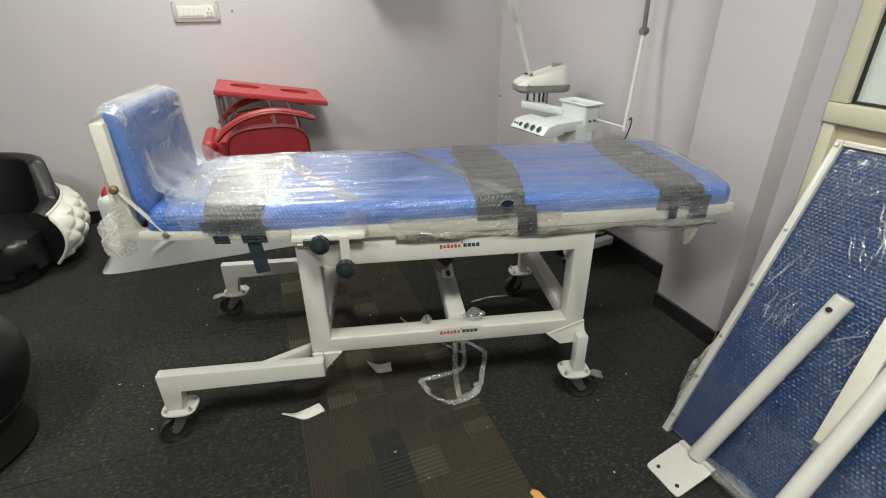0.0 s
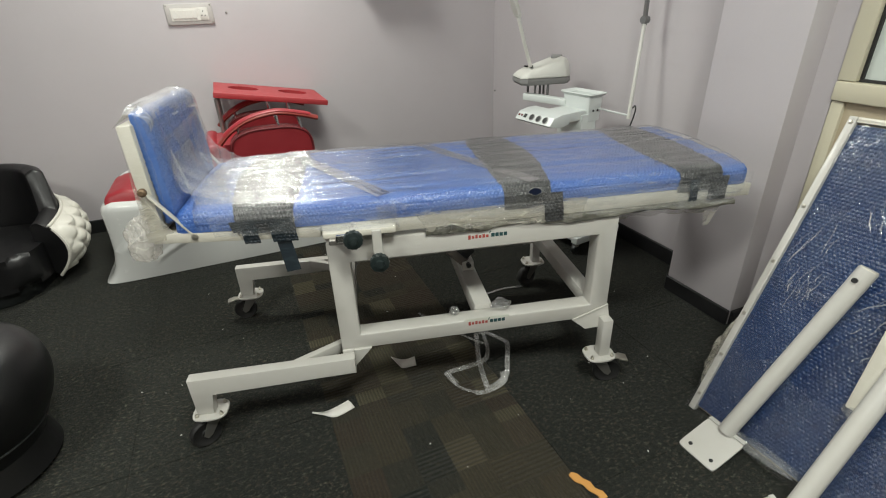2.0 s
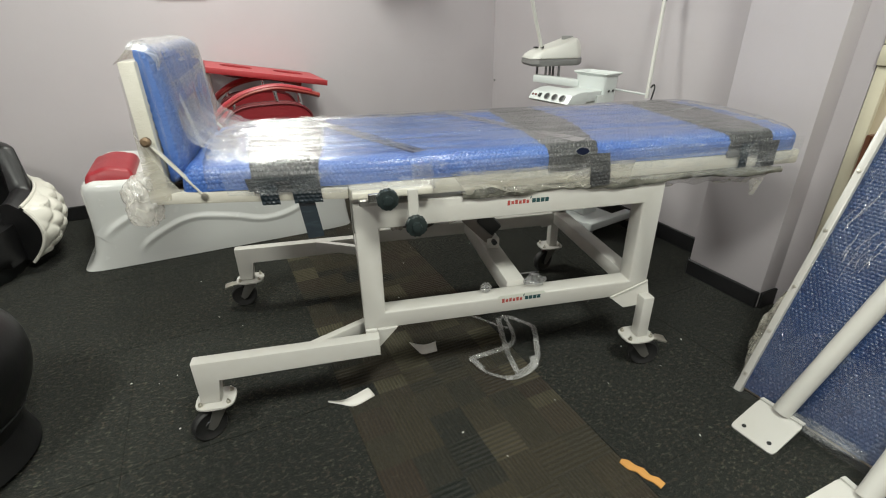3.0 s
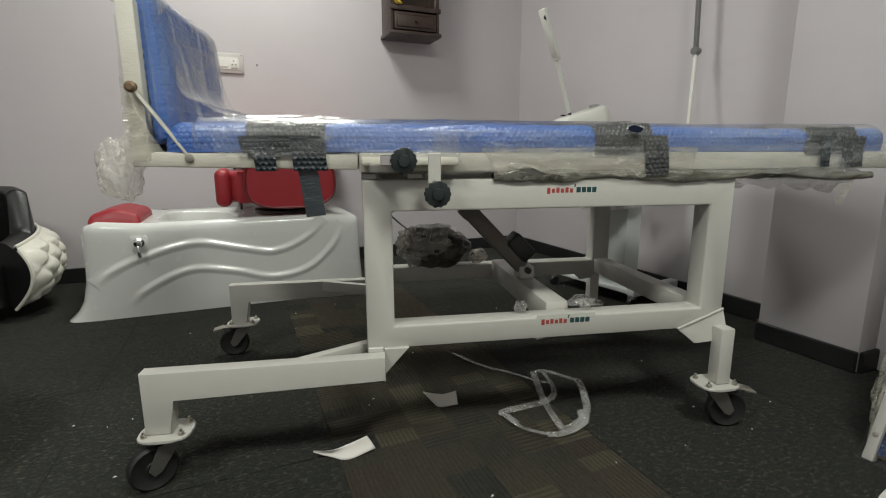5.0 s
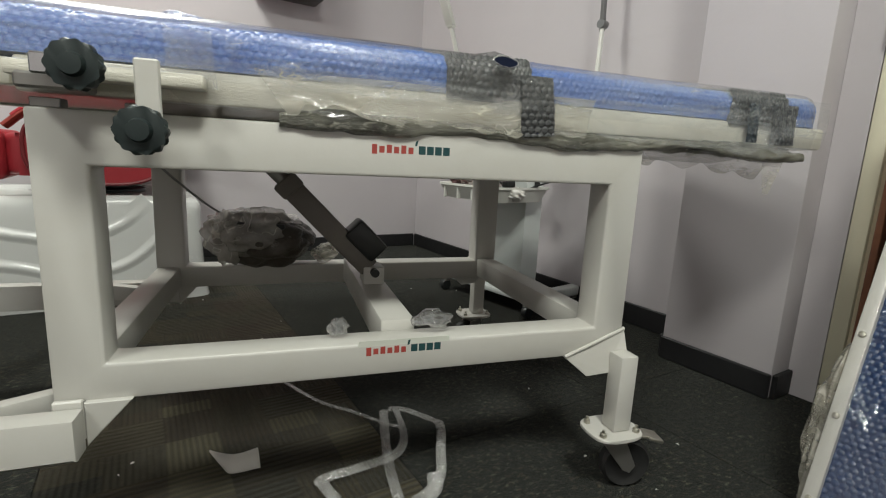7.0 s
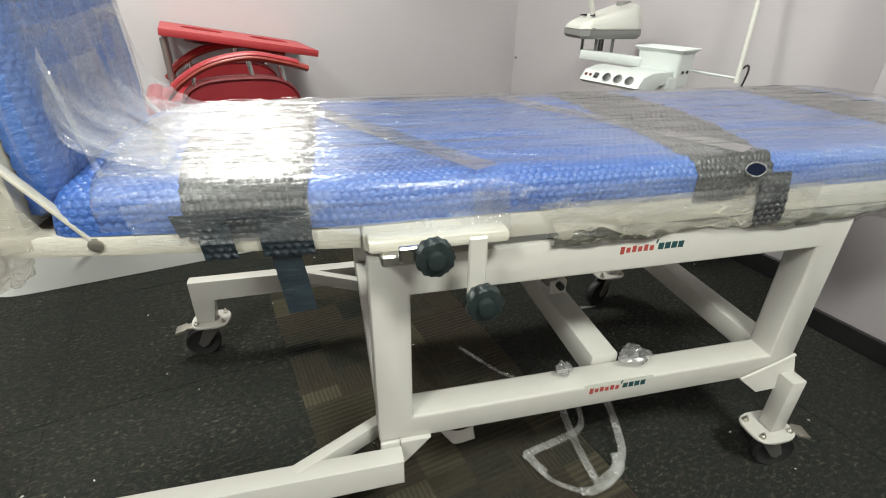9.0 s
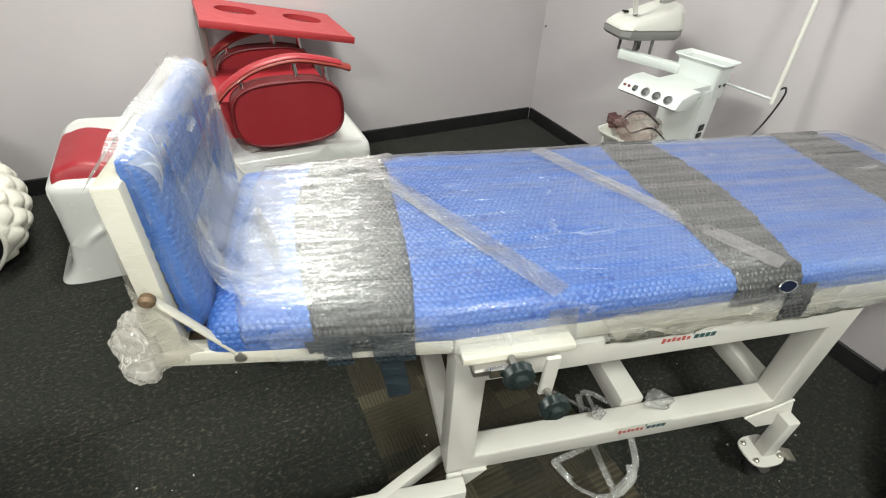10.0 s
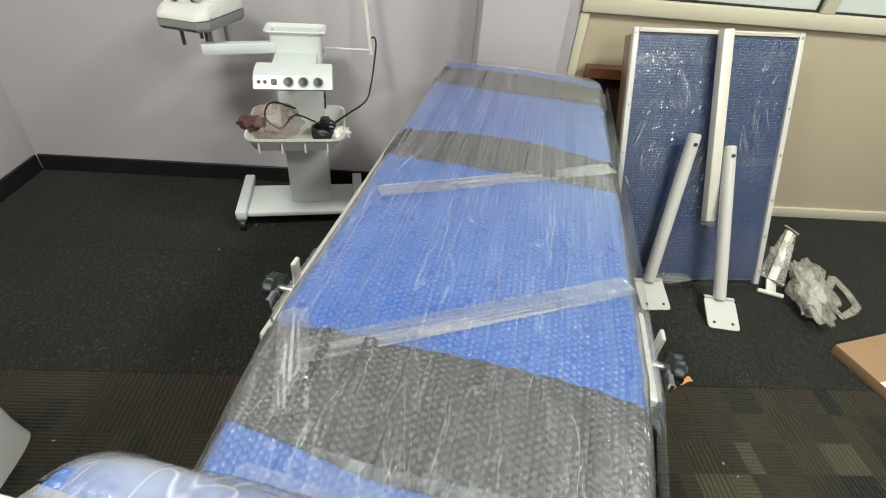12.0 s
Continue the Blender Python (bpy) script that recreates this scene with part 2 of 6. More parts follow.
# milky haze in both crease films paints the glints of sharp folds
STREAK = film_material("crease_with_painted_glint", (0.92, 0.93, 0.94), 0.15, 0.55, 14, (1, 1, 1), 0.12, 0.6, 2.0, 30, 0.003, 1.8)
RIDGE = film_material("fold_with_painted_glint", (0.90, 0.92, 0.94), 0.03, 0.26, 16, (1, 1, 1), 0.14, 0.6, 1.9, 30, 0.002, 1.6)
FILM = film_material("stretch_film", low=0.05, high=0.50, gloss=1.5, crinkle=18, relief=0.006)
FILM_VEIL = film_material("stretch_film_pulled_tight", (0.84, 0.87, 0.92), 0.05, 0.44, 7, (1, 3, 1), 0.10, 0.9, 1.5, 18, 0.005)
FILM_THIN = film_material("thin_tight_film", (0.80, 0.86, 0.90), 0.0, 0.06, 5, (2.5, 1, 1), 0.10, 1.4, 1.55, 16, 0.005, 3.5)
FILM_DENSE = film_material("bunched_film", (0.66, 0.63, 0.54), 0.22, 0.95, 8, (1, 3.5, 3.5), 0.12, 0.8, 1.8, 26, 0.010)
FILM_WAD = film_material("loose_bubble_wrap", (0.80, 0.78, 0.73), 0.10, 0.46, 10, (1, 1, 1), 0.14, 1.2, 1.5, 40, 0.003)
FILM_TOP = film_material("film_over_mattress", (0.86, 0.88, 0.90), 0.02, 0.15, 2.6, (1, 6, 4), 0.21, 3.0, 1.30, 13, 0.0048, 2.4)
FILM_PAD = film_material("film_over_pad", (0.86, 0.88, 0.90), 0.0, 0.24, 5.0, (3, 1, 2), 0.12, 1.6, 1.8, 16, 0.005)
FILM_HEAD = film_material("layered_film", (0.88, 0.88, 0.86), 0.0, 0.09, 4.0, (1, 7, 4), 0.24, 3.0, 1.16, 13, 0.0085, 3.3)
FILM_MILK = film_material("milky_crumpled_film", (0.88, 0.88, 0.86), 0.14, 0.72, 9, (1, 1.6, 1), 0.12, 1.0, 1.7, 30, 0.006)
FILM_SIDE = film_material("film_over_side", (0.84, 0.86, 0.86), 0.03, 0.30, 7, (1, 5, 5), 0.12, 1.4, 1.5, 24, 0.005, 4.0)
FILM_BAG = film_material("hanging_clear_wrap", (0.84, 0.81, 0.75), 0.25, 0.80, 12, (1, 1, 1), 0.16, 1.0, 1.5, 60, 0.006)
# extra haze here carries the white glare off the top of the pad
FILM_WHITE = film_material("milky_film_with_painted_glare", (0.85, 0.88, 0.92), 0.16, 0.64, 9, (1, 1.6, 1), 0.20, 1.3, 1.45, 26, 0.004, 3.0)
DARK_BAG = wrapped_vinyl("dark_bag", (0.022, 0.018, 0.014), (0.15, 0.13, 0.10), 0.75, (3, 3, 3), 0.35, 0.8, 0.4, 0.2)
RIBBON = film_material("twisted_film", (0.88, 0.88, 0.86), 0.06, 0.50, 22, (1, 1, 1), 0.06, 1.0, 2.0, 90, 0.005)
TAPE = film_material("clear_tape", (0.88, 0.89, 0.90), 0.06, 0.30, 8, (4, 1, 1), 0.10, 0.9, 1.75, 14, 0.0022, 1.3)
RUBBER = paint("black_rubber", (0.012, 0.012, 0.012), 0.6, 0.35, (0.05, 0.047, 0.042))
BLACK = paint("black_plastic", (0.011, 0.013, 0.013), 0.4, 0.2, (0.05, 0.05, 0.05))
KNOB = paint("dark_green_black_plastic", (0.012, 0.020, 0.020), 0.45, 0.2, (0.04, 0.05, 0.05))
GREYSTEEL = paint("grey_steel", (0.34, 0.33, 0.31), 0.38, 0.3, (0.2, 0.18, 0.15), metal=0.85)
ZINC = paint("zinc_bolt", (0.52, 0.50, 0.44), 0.35, 0.3, (0.3, 0.25, 0.15), metal=0.9)
TEAR = paint("dark_navy_gap", (0.004, 0.007, 0.020), 0.8, 0.1, (0.01, 0.012, 0.03), spec=0.1)
RUSTY = paint("rusty_bolt", (0.20, 0.13, 0.075), 0.55, 0.4, (0.34, 0.30, 0.24), metal=0.5)
CHROME = paint("chrome", (0.72, 0.72, 0.72), 0.18, 0.08, metal=1.0)
ACTUATOR = paint("taupe_actuator", (0.13, 0.115, 0.10), 0.5, 0.2)
GELCOAT = paint("white_gelcoat", (0.68, 0.69, 0.67), 0.24, 0.08, (0.55, 0.53, 0.48), coat=0.5, grain=6, bump=0.03)
RED = leather_material("red_vinyl", (0.30, 0.018, 0.026), 0.42, 260, (0.42, 0.05, 0.06), 0.3)
RED_BOARD = paint("red_laminate", (0.39, 0.036, 0.042), 0.42, 0.15, (0.5, 0.10, 0.09))
RED_DARK = leather_material("dark_red_piping", (0.13, 0.008, 0.012), 0.45, 300, (0.2, 0.02, 0.02), 0.3)
RED_WOOD = wood_material("red_stained_wood", (0.17, 0.018, 0.016), (0.30, 0.05, 0.035), 7.0, 0.38)
BLACK_LEATHER = leather_material("black_leather", (0.0075, 0.0075, 0.008), 0.38, 220, (0.02, 0.02, 0.02), 0.4)
WHITE_LEATHER = leather_material("white_leather", (0.70, 0.68, 0.61), 0.40, 220, (0.58, 0.55, 0.47), 0.4)
PLASTIC = paint("ivory_plastic", (0.66, 0.66, 0.615), 0.42, 0.10, (0.5, 0.47, 0.40))
CART_WHITE = paint("cool_white_enamel", (0.66, 0.70, 0.685), 0.36, 0.10, (0.5, 0.5, 0.48), coat=0.2)
GREY_PLASTIC = paint("mid_grey_plastic", (0.24, 0.24, 0.235), 0.5, 0.12)
CREAM = paint("cream_powder_coat", (0.56, 0.525, 0.40), 0.45, 0.10, (0.45, 0.41, 0.3))
BEIGE = paint("beige_panel", (0.47, 0.40, 0.285), 0.55, 0.12, (0.36, 0.30, 0.21))
FROST = paint("frosted_glass", (0.55, 0.60, 0.56), 0.5, 0.06, (0.45, 0.5, 0.47), coat=0.3)
GASKET = paint("black_gasket", (0.015, 0.015, 0.015), 0.6, 0.1)
BROWN = wood_material("reddish_brown_wood", (0.10, 0.035, 0.018), (0.21, 0.085, 0.042), 5.0)
MAROON = paint("dark_maroon_lining", (0.045, 0.018, 0.014), 0.7, 0.2, (0.07, 0.03, 0.02))
DARKWOOD = wood_material("dark_walnut", (0.018, 0.010, 0.008), (0.05, 0.028, 0.020), 9.0, 0.4)
CARD = paint("cardboard", (0.30, 0.185, 0.10), 0.85, 0.2, (0.22, 0.13, 0.07))
PAPER = paint("white_paper", (0.72, 0.70, 0.66), 0.75, 0.05)
ORANGE = paint("orange_card_scrap", (0.55, 0.27, 0.07), 0.7, 0.15, (0.4, 0.2, 0.06))
INK_RED = paint("red_ink", (0.34, 0.055, 0.045), 0.5, 0.0)
INK_TEAL = paint("dark_teal_ink", (0.010, 0.055, 0.060), 0.5, 0.0)
STICKER = paint("pale_green_sticker", (0.585, 0.60, 0.54), 0.35, 0.15, (0.4, 0.42, 0.36), coat=0.3)
SWITCH = paint("switch_white", (0.70, 0.68, 0.64), 0.35, 0.08)
PLATE = paint("grey_white_switch_plate", (0.48, 0.455, 0.44), 0.3, 0.08)
YELLOW = paint("yellow_tag", (0.62, 0.45, 0.03), 0.6, 0.1)
PINKBAG = film_material("pinkish_plastic_bag", (0.50, 0.33, 0.29), 0.16, 0.75, 14, (1, 1, 1), 0.12, 0.8, 1.6, 40, 0.004)
LENS = paint("grey_lamp_arm", (0.16, 0.16, 0.16), 0.4, 0.1)


# ---- mesh helpers ----
def finish(bm, name, smooth=35):
    """A mesh from bm, smooth but for edges sharper than the angle."""
    bmesh.ops.recalc_face_normals(bm, faces=bm.faces)
    me = bpy.data.meshes.new(name)
    bm.to_mesh(me)
    bm.free()
    me.shade_smooth()
    me.set_sharp_from_angle(angle=radians(smooth))
    return me


def thing(name, m, label, category, group="", kind=""):
    ob = tagged(new(name), label, category, group, kind)
    ob.empty_display_size = 0.05
    ob.matrix_world = m
    return ob


def part(name, bm, material, parent=None, label="", smooth=35, m=None):
    me = bm if isinstance(bm, bpy.types.Mesh) else finish(bm, name, smooth)
    if not me.materials:
        me.materials.append(material)
    ob = new(name, me)
    if parent is not None:
        ob.parent = parent
    if m is not None:
        ob.matrix_basis = m
    return tagged(ob, label) if label else ob


def box(x0, x1, y0, y1, z0, z1, r=0.003, seg=2, bm=None):
    """A box with rounded edges."""
    bm = bm or bmesh.new()
    made = bmesh.ops.create_cube(bm, size=1.0, matrix=Matrix.LocRotScale(((x0 + x1) / 2, (y0 + y1) / 2, (z0 + z1) / 2), None, (abs(x1 - x0), abs(y1 - y0), abs(z1 - z0))))
    if r > 0:
        edges = {e for v in made["verts"] for e in v.link_edges}
        bmesh.ops.bevel(bm, geom=list(edges), offset=r, segments=seg, profile=0.5, affect="EDGES")
    return bm


def slanted(a, b, wide, high, up=(0, 0, 1), r=0.002, bm=None):
    """A rectangular bar from a to b."""
    a, b = Vector(a), Vector(b)
    z = (b - a).normalized()
    x = Vector(up).cross(z).normalized()
    y = z.cross(x)
    turn = Matrix((x, y, z)).transposed().to_4x4()
    turn.translation = (a + b) / 2
    tmp = box(-wide / 2, wide / 2, -high / 2, high / 2, -(b - a).length / 2, (b - a).length / 2, r)
    bmesh.ops.transform(tmp, matrix=turn, verts=tmp.verts)
    if bm is None:
        return tmp
    me = bpy.data.meshes.new("tmp")
    tmp.to_mesh(me)
    tmp.free()
    bm.from_mesh(me)
    bpy.data.meshes.remove(me)
    return bm


def smooth_path(points, steps=8):
    """Catmull-Rom points through the given ones."""
    p = [Vector(q) for q in points]
    p = [2 * p[0] - p[1]] + p + [2 * p[-1] - p[-2]]
    out = []
    for a, b, c, d in zip(p, p[1:], p[2:], p[3:]):
        for k in range(steps):
            t = k / steps
            out.append(0.5 * ((2 * b) + (c - a) * t + (2 * a - 5 * b + 4 * c - d) * t * t + (3 * b - 3 * c + d - a) * t ** 3))
    return out + [p[-2]]


def tube(points, r, n=10, bm=None, r2=None, flat=1.0, up=(0, 0, 1)):
    """A tube along the points; r2: its radius at the end; flat: its height over its width."""
    bm = bm or bmesh.new()
    pts = [Vector(p) for p in points]
    rings = []
    side = None
    for i, p in enumerate(pts):
        d = (pts[min(i + 1, len(pts) - 1)] - pts[max(i - 1, 0)]).normalized()
        if side is None:
            side = Vector(up).cross(d)
            if side.length < 1e-3:
                side = Vector((1, 0, 0)).cross(d)
        side = (side - d * side.dot(d)).normalized()
        top = d.cross(side)
        rr = r if r2 is None else r + (r2 - r) * i / (len(pts) - 1)
        rings.append([bm.verts.new(p + side * rr * math.cos(2 * math.pi * k / n) + top * rr * flat * math.sin(2 * math.pi * k / n)) for k in range(n)])
    for a, b in zip(rings, rings[1:]):
        for k in range(n):
            bm.faces.new((a[k], a[(k + 1) % n], b[(k + 1) % n], b[k]))
    bm.faces.new(rings[0][::-1])
    bm.faces.new(rings[-1])
    return bm


def lathe(profile, n=28, m=None, bm=None):
    """A turned form from (radius, height) pairs round z."""
    bm = bm or bmesh.new()
    m = m or Matrix()
    rings = []
    for r, z in profile:
        if r < 1e-5:
            rings.append([bm.verts.new(m @ Vector((0, 0, z)))])
        else:
            rings.append([bm.verts.new(m @ Vector((r * math.cos(2 * math.pi * k / n), r * math.sin(2 * math.pi * k / n), z))) for k in range(n)])
    for a, b in zip(rings, rings[1:]):
        for k in range(n):
            q = [a[k % len(a)], a[(k + 1) % n % len(a)], b[(k + 1) % n % len(b)], b[k % len(b)]]
            q = list(dict.fromkeys(q))
            if len(q) > 2:
                bm.faces.new(q)
    return bm


def prism(outline, depth, m=None, r=0.003, seg=2, bm=None):
    """An outline in x, y pulled up by depth in z, with rounded edges."""
    tmp = bmesh.new()
    low = [tmp.verts.new((x, y, 0)) for x, y in outline]
    high = [tmp.verts.new((x, y, depth)) for x, y in outline]
    tmp.faces.new(low[::-1])
    tmp.faces.new(high)
    n = len(outline)
    for k in range(n):
        tmp.faces.new((low[k], low[(k + 1) % n], high[(k + 1) % n], high[k]))
    if r > 0:
        rim = [e for e in tmp.edges if abs(e.verts[0].co.z - e.verts[1].co.z) < 1e-6]
        bmesh.ops.bevel(tmp, geom=rim, offset=r, segments=seg, profile=0.5, affect="EDGES")
    if m is not None:
        bmesh.ops.transform(tmp, matrix=m, verts=tmp.verts)
    if bm is None:
        return tmp
    me = bpy.data.meshes.new("tmp")
    tmp.to_mesh(me)
    tmp.free()
    bm.from_mesh(me)
    bpy.data.meshes.remove(me)
    return bm


def oval(a, b, n=40, power=2.6, cx=0.0, cy=0.0):
    out = []
    for k in range(n):
        t = 2 * math.pi * k / n
        c, s = math.cos(t), math.sin(t)
        out.append((cx + a * math.copysign(abs(c) ** (2 / power), c), cy + b * math.copysign(abs(s) ** (2 / power), s)))
    return out


def grid_mesh(name, xyz, closed=False, dome=None):
    """A mesh from a grid of places, rows by columns by 3; dome: how far each place lies up a bubble, 0 to 1."""
    rows, cols = xyz.shape[:2]
    index = np.arange(rows * cols).reshape(rows, cols)
    a, b, c, d = index[:-1, :-1], index[:-1, 1:], index[1:, 1:], index[1:, :-1]
    faces = np.stack([a, b, c, d], -1).reshape(-1, 4)
    if closed:
        faces = np.concatenate([faces, np.stack([index[:-1, -1], index[:-1, 0], index[1:, 0], index[1:, -1]], -1).reshape(-1, 4)])
    me = bpy.data.meshes.new(name)
    me.from_pydata(xyz.reshape(-1, 3).tolist(), [], faces.tolist())
    me.shade_smooth()
    if dome is not None:
        me.attributes.new("dome", "FLOAT", "POINT").data.foreach_set("value", dome.reshape(-1).astype(np.float32))
    return me


def waves(a, b, seed, count=10, low=4.0, high=40.0, skew=(1, 1)):
    """A smooth random relief of about unit height over two coordinates."""
    rng = np.random.RandomState(seed)
    out = np.zeros_like(a)
    for _ in range(count):
        f = math.exp(rng.uniform(math.log(low), math.log(high)))
        t = rng.uniform(0, 2 * math.pi)
        ph = rng.uniform(0, 2 * math.pi)
        warp = 0.6 * np.sin(a * f * 0.35 + ph) + 0.6 * np.cos(b * f * 0.3 + 2 * ph)
        out += np.sin((a * skew[0] * math.cos(t) + b * skew[1] * math.sin(t)) * f + ph + warp) * (low / f) ** 0.5
    return out / math.sqrt(count)


def bubbles(a, b, pitch=0.0118, size=0.46):
    """Domes of bubble wrap, 0 to 1, on a lattice of triangles."""
    row = pitch * math.sqrt(3) / 2
    j = np.round(b / row)
    best, full = np.full_like(a, 9.0), np.ones_like(a)
    for dj in (-1, 0, 1):
        jj = j + dj
        shift = (np.mod(jj, 2)) * 0.5 * pitch
        i = np.round((a - shift) / pitch)
        far = np.hypot(a - (i * pitch + shift), b - jj * row)
        chance = np.mod(np.sin(i * 12.9898 + jj * 78.233) * 43758.5453, 1.0)
        full = np.where(far < best, np.where(chance < 0.035, 0.0, 0.55 + 0.45 * chance), full)
        best = np.minimum(best, far)
    return full * np.sqrt(np.clip(1 - (best / (size * pitch)) ** 2, 0, 1))


def profile_of(half, low, top, r, crown, step):
    """The cross-section of a cushion from its lower near edge over the top to its lower far edge: (y, z, ny, nz, s)."""
    pts = []
    side = np.arange(low, top - r, step)
    pts += [(-half, z, -1.0, 0.0) for z in side]
    k = max(4, int(r * math.pi / 2 / step))
    for t in np.linspace(0, math.pi / 2, k, endpoint=False):
        pts.append((-half + r - r * math.cos(t), top - r + r * math.sin(t), -math.cos(t), math.sin(t)))
    flat = np.linspace(-half + r, half - r, int((2 * half - 2 * r) / step))
    pts += [(y, top + crown * (1 - (y / (half - r)) ** 2), 0.0, 1.0) for y in flat]
    pts += [(-y, z, -ny, nz) for y, z, ny, nz in pts[:len(side) + k][::-1]]
    p = np.array(pts)
    s = np.concatenate([[0], np.cumsum(np.hypot(np.diff(p[:, 0]), np.diff(p[:, 1])))])
    return p, s


def cushion(name, x0, x1, half, low, top, r=0.02, crown=0.006, step=0.0018, lift=0.0, dome=0.0022, crease=0.0016, seed=1, ends=True, skew=0.0, creases=(1, 6), low_seed=11, taper=0.0, corner=0.0, fade=0.0):
    """A cushion along x under bubble wrap: domes and creases are relief of the mesh."""
    p, s = profile_of(half, low, top, r, crown, step)
    full = s[-1]
    x = np.linspace(x0, x1, int((x1 - x0) / step))
    X, S = np.meshgrid(x, s, indexing="ij")
    C = S - full / 2
    Y, Z = np.broadcast_to(p[:, 0], X.shape).copy(), np.broadcast_to(p[:, 1], X.shape).copy()
    NY, NZ = p[:, 2], p[:, 3]
    swell = bubbles(X, C) if dome else np.zeros_like(X)
    h = dome * swell + crease * waves(X, C, seed, 14, 8, 70, creases)
    h = h * np.clip(S / 0.01, 0.2, 1) + lift + 0.0022 * waves(X, C, low_seed, 6, 3, 9)
    if ends:
        d = np.minimum(X - x0, x1 - X)
        t = np.clip(1 - d / r, 0, 1)
        q = np.sqrt(np.clip(1 - t * t, 0.0, 1))
        Z = low + (Z - low) * (0.35 + 0.65 * q) * np.where(d < 1e-6, 0.0, 1)
        Y = Y * (1 - 0.035 * (1 - q))
    if not ends:
        d = np.minimum(X - x0, x1 - X)
        h = h - (lift - 0.001) * (1 - np.clip(d / 0.012, 0, 1)) ** 2
        X = X + (0.007 * waves(C, X * 0 + x0, seed + 3, 8, 8, 60) + 0.022 * (Y / half) ** 2 * np.sign(x0 + x1 - 2 * X)) * np.clip(1 - d / 0.06, 0, 1)
    if corner:
        d = np.clip(x1 - X, 0, corner)
        Y = Y * (1 - (corner - np.sqrt(corner ** 2 - (corner - d) ** 2)) / half)
    X = X + skew * Y
    Y = Y * (1 - taper * np.clip(-0.42 - X, 0, 1))
    xyz = np.stack([X, Y + NY * h, Z + NZ * h], -1)
    return grid_mesh(name, xyz, dome=swell * (1 - fade) + 0.6 * fade if dome else None)


def film_sheet(name, corners, rows=40, cols=60, depth=0.012, seed=3, low=6, high=45, sag=0.0, tear=0.0, skew=(1, 1), dome=0.0):
    """A crumpled sheet of film between four corners (near left, near right, far right, far left)."""
    a, b, c, d = (np.array(q, float) for q in corners)
    s, t = np.meshgrid(np.linspace(0, 1, rows), np.linspace(0, 1, cols), indexing="ij")
    S, T = s[..., None], t[..., None]
    xyz = (a * (1 - T) + b * T) * (1 - S) + (d * (1 - T) + c * T) * S
    n = np.cross(b - a, d - a)
    n = n / np.linalg.norm(n)
    w, l = np.linalg.norm(b - a), np.linalg.norm(d - a)
    h = depth * waves(t * w, s * l, seed, 14, low, high, skew)
    swell = bubbles(t * w, s * l) if dome else None
    if dome:
        h = h + dome * swell
    xyz = xyz + h[..., None] * n
    xyz[..., 2] -= sag * (4 * s * (1 - s))
    if tear:
        rag = tear * waves(t * w * 3, s * 0 + 1, seed + 5, 9, 8, 50)
        xyz = xyz + (s ** 3 * rag)[..., None] * ((d - a) / max(l, 1e-6))
    return grid_mesh(name, xyz, dome=swell)


def creases(name, lines, wide=0.0012, high=0.0010, steps=14):
    """Thin sharp folds of film in one mesh, each from a to b along the upward n, swelling in the middle."""
    verts, faces = [], []
    for a, b, n, seed in lines:
        a, b, n = Vector(a), Vector(b), Vector(n)
        across = n.cross(b - a).normalized()
        rng = random.Random(seed)
        bend, ph, w = rng.uniform(-0.02, 0.02) * (b - a).length, rng.uniform(0, 6), wide * rng.uniform(0.5, 1.6)
        for k in range(steps + 1):
            t = k / steps
            p = a.lerp(b, t) + across * (bend * math.sin(math.pi * t) + 0.0012 * math.sin(9 * t + ph))
            f = w * (0.15 + math.sin(math.pi * t) ** 0.6)
            i = len(verts)
            verts += [p - across * f, p + n * high * (0.4 + f / w * 0.6), p + across * f]
            if k:
                faces += [(i - 3, i - 2, i + 1, i), (i - 2, i - 1, i + 2, i + 1)]
    me = bpy.data.meshes.new(name)
    me.from_pydata([tuple(v) for v in verts], [], faces)
    me.shade_smooth()
    return me


def fan_lines(origin, x, y, n, angle, spread, reach, count, seed, start=0.01):
    """Folds that run out of one point in the plane of x and y."""
    rng = random.Random(seed)
    origin, x, y = Vector(origin), Vector(x), Vector(y)
    out = []
    for _ in range(count):
        t = radians(angle + rng.uniform(-spread, spread))
        d = x * math.cos(t) + y * math.sin(t)
        r0 = rng.uniform(start, start + reach * 0.35)
        out.append((origin + d * r0, origin + d * (r0 + reach * rng.uniform(0.3, 1.0)), n, rng.randint(0, 9999)))
    return out


def crumple(name, radii, seed, n=40, amp=0.3, low=2.0, high=9.0):
    """A crumpled ball or bundle."""
    th, ph = np.meshgrid(np.linspace(0.02, math.pi - 0.02, n), np.linspace(0, 2 * math.pi, 2 * n, endpoint=False), indexing="ij")
    d = np.stack([np.sin(th) * np.cos(ph), np.sin(th) * np.sin(ph), np.cos(th)], -1)
    rng = np.random.RandomState(seed)
    h = np.zeros(th.shape)
    for _ in range(16):
        k = rng.normal(size=3)
        f = rng.uniform(low, high)
        h += np.abs(np.sin(f * (d @ (k / np.linalg.norm(k))) + rng.uniform(0, 6))) / f
    h = 1 + amp * (h - h.mean()) / h.std() * 0.35
    return grid_mesh(name, d * np.array(radii) * h[..., None], closed=True)


# ---- the room ----
def structure(name, bm, material, label="", category="", smooth=35):
    ob = part(name, bm, material, None, "", smooth)
    ob.matrix_world = ROOM
    return tagged(ob, label, category, "", "structure")


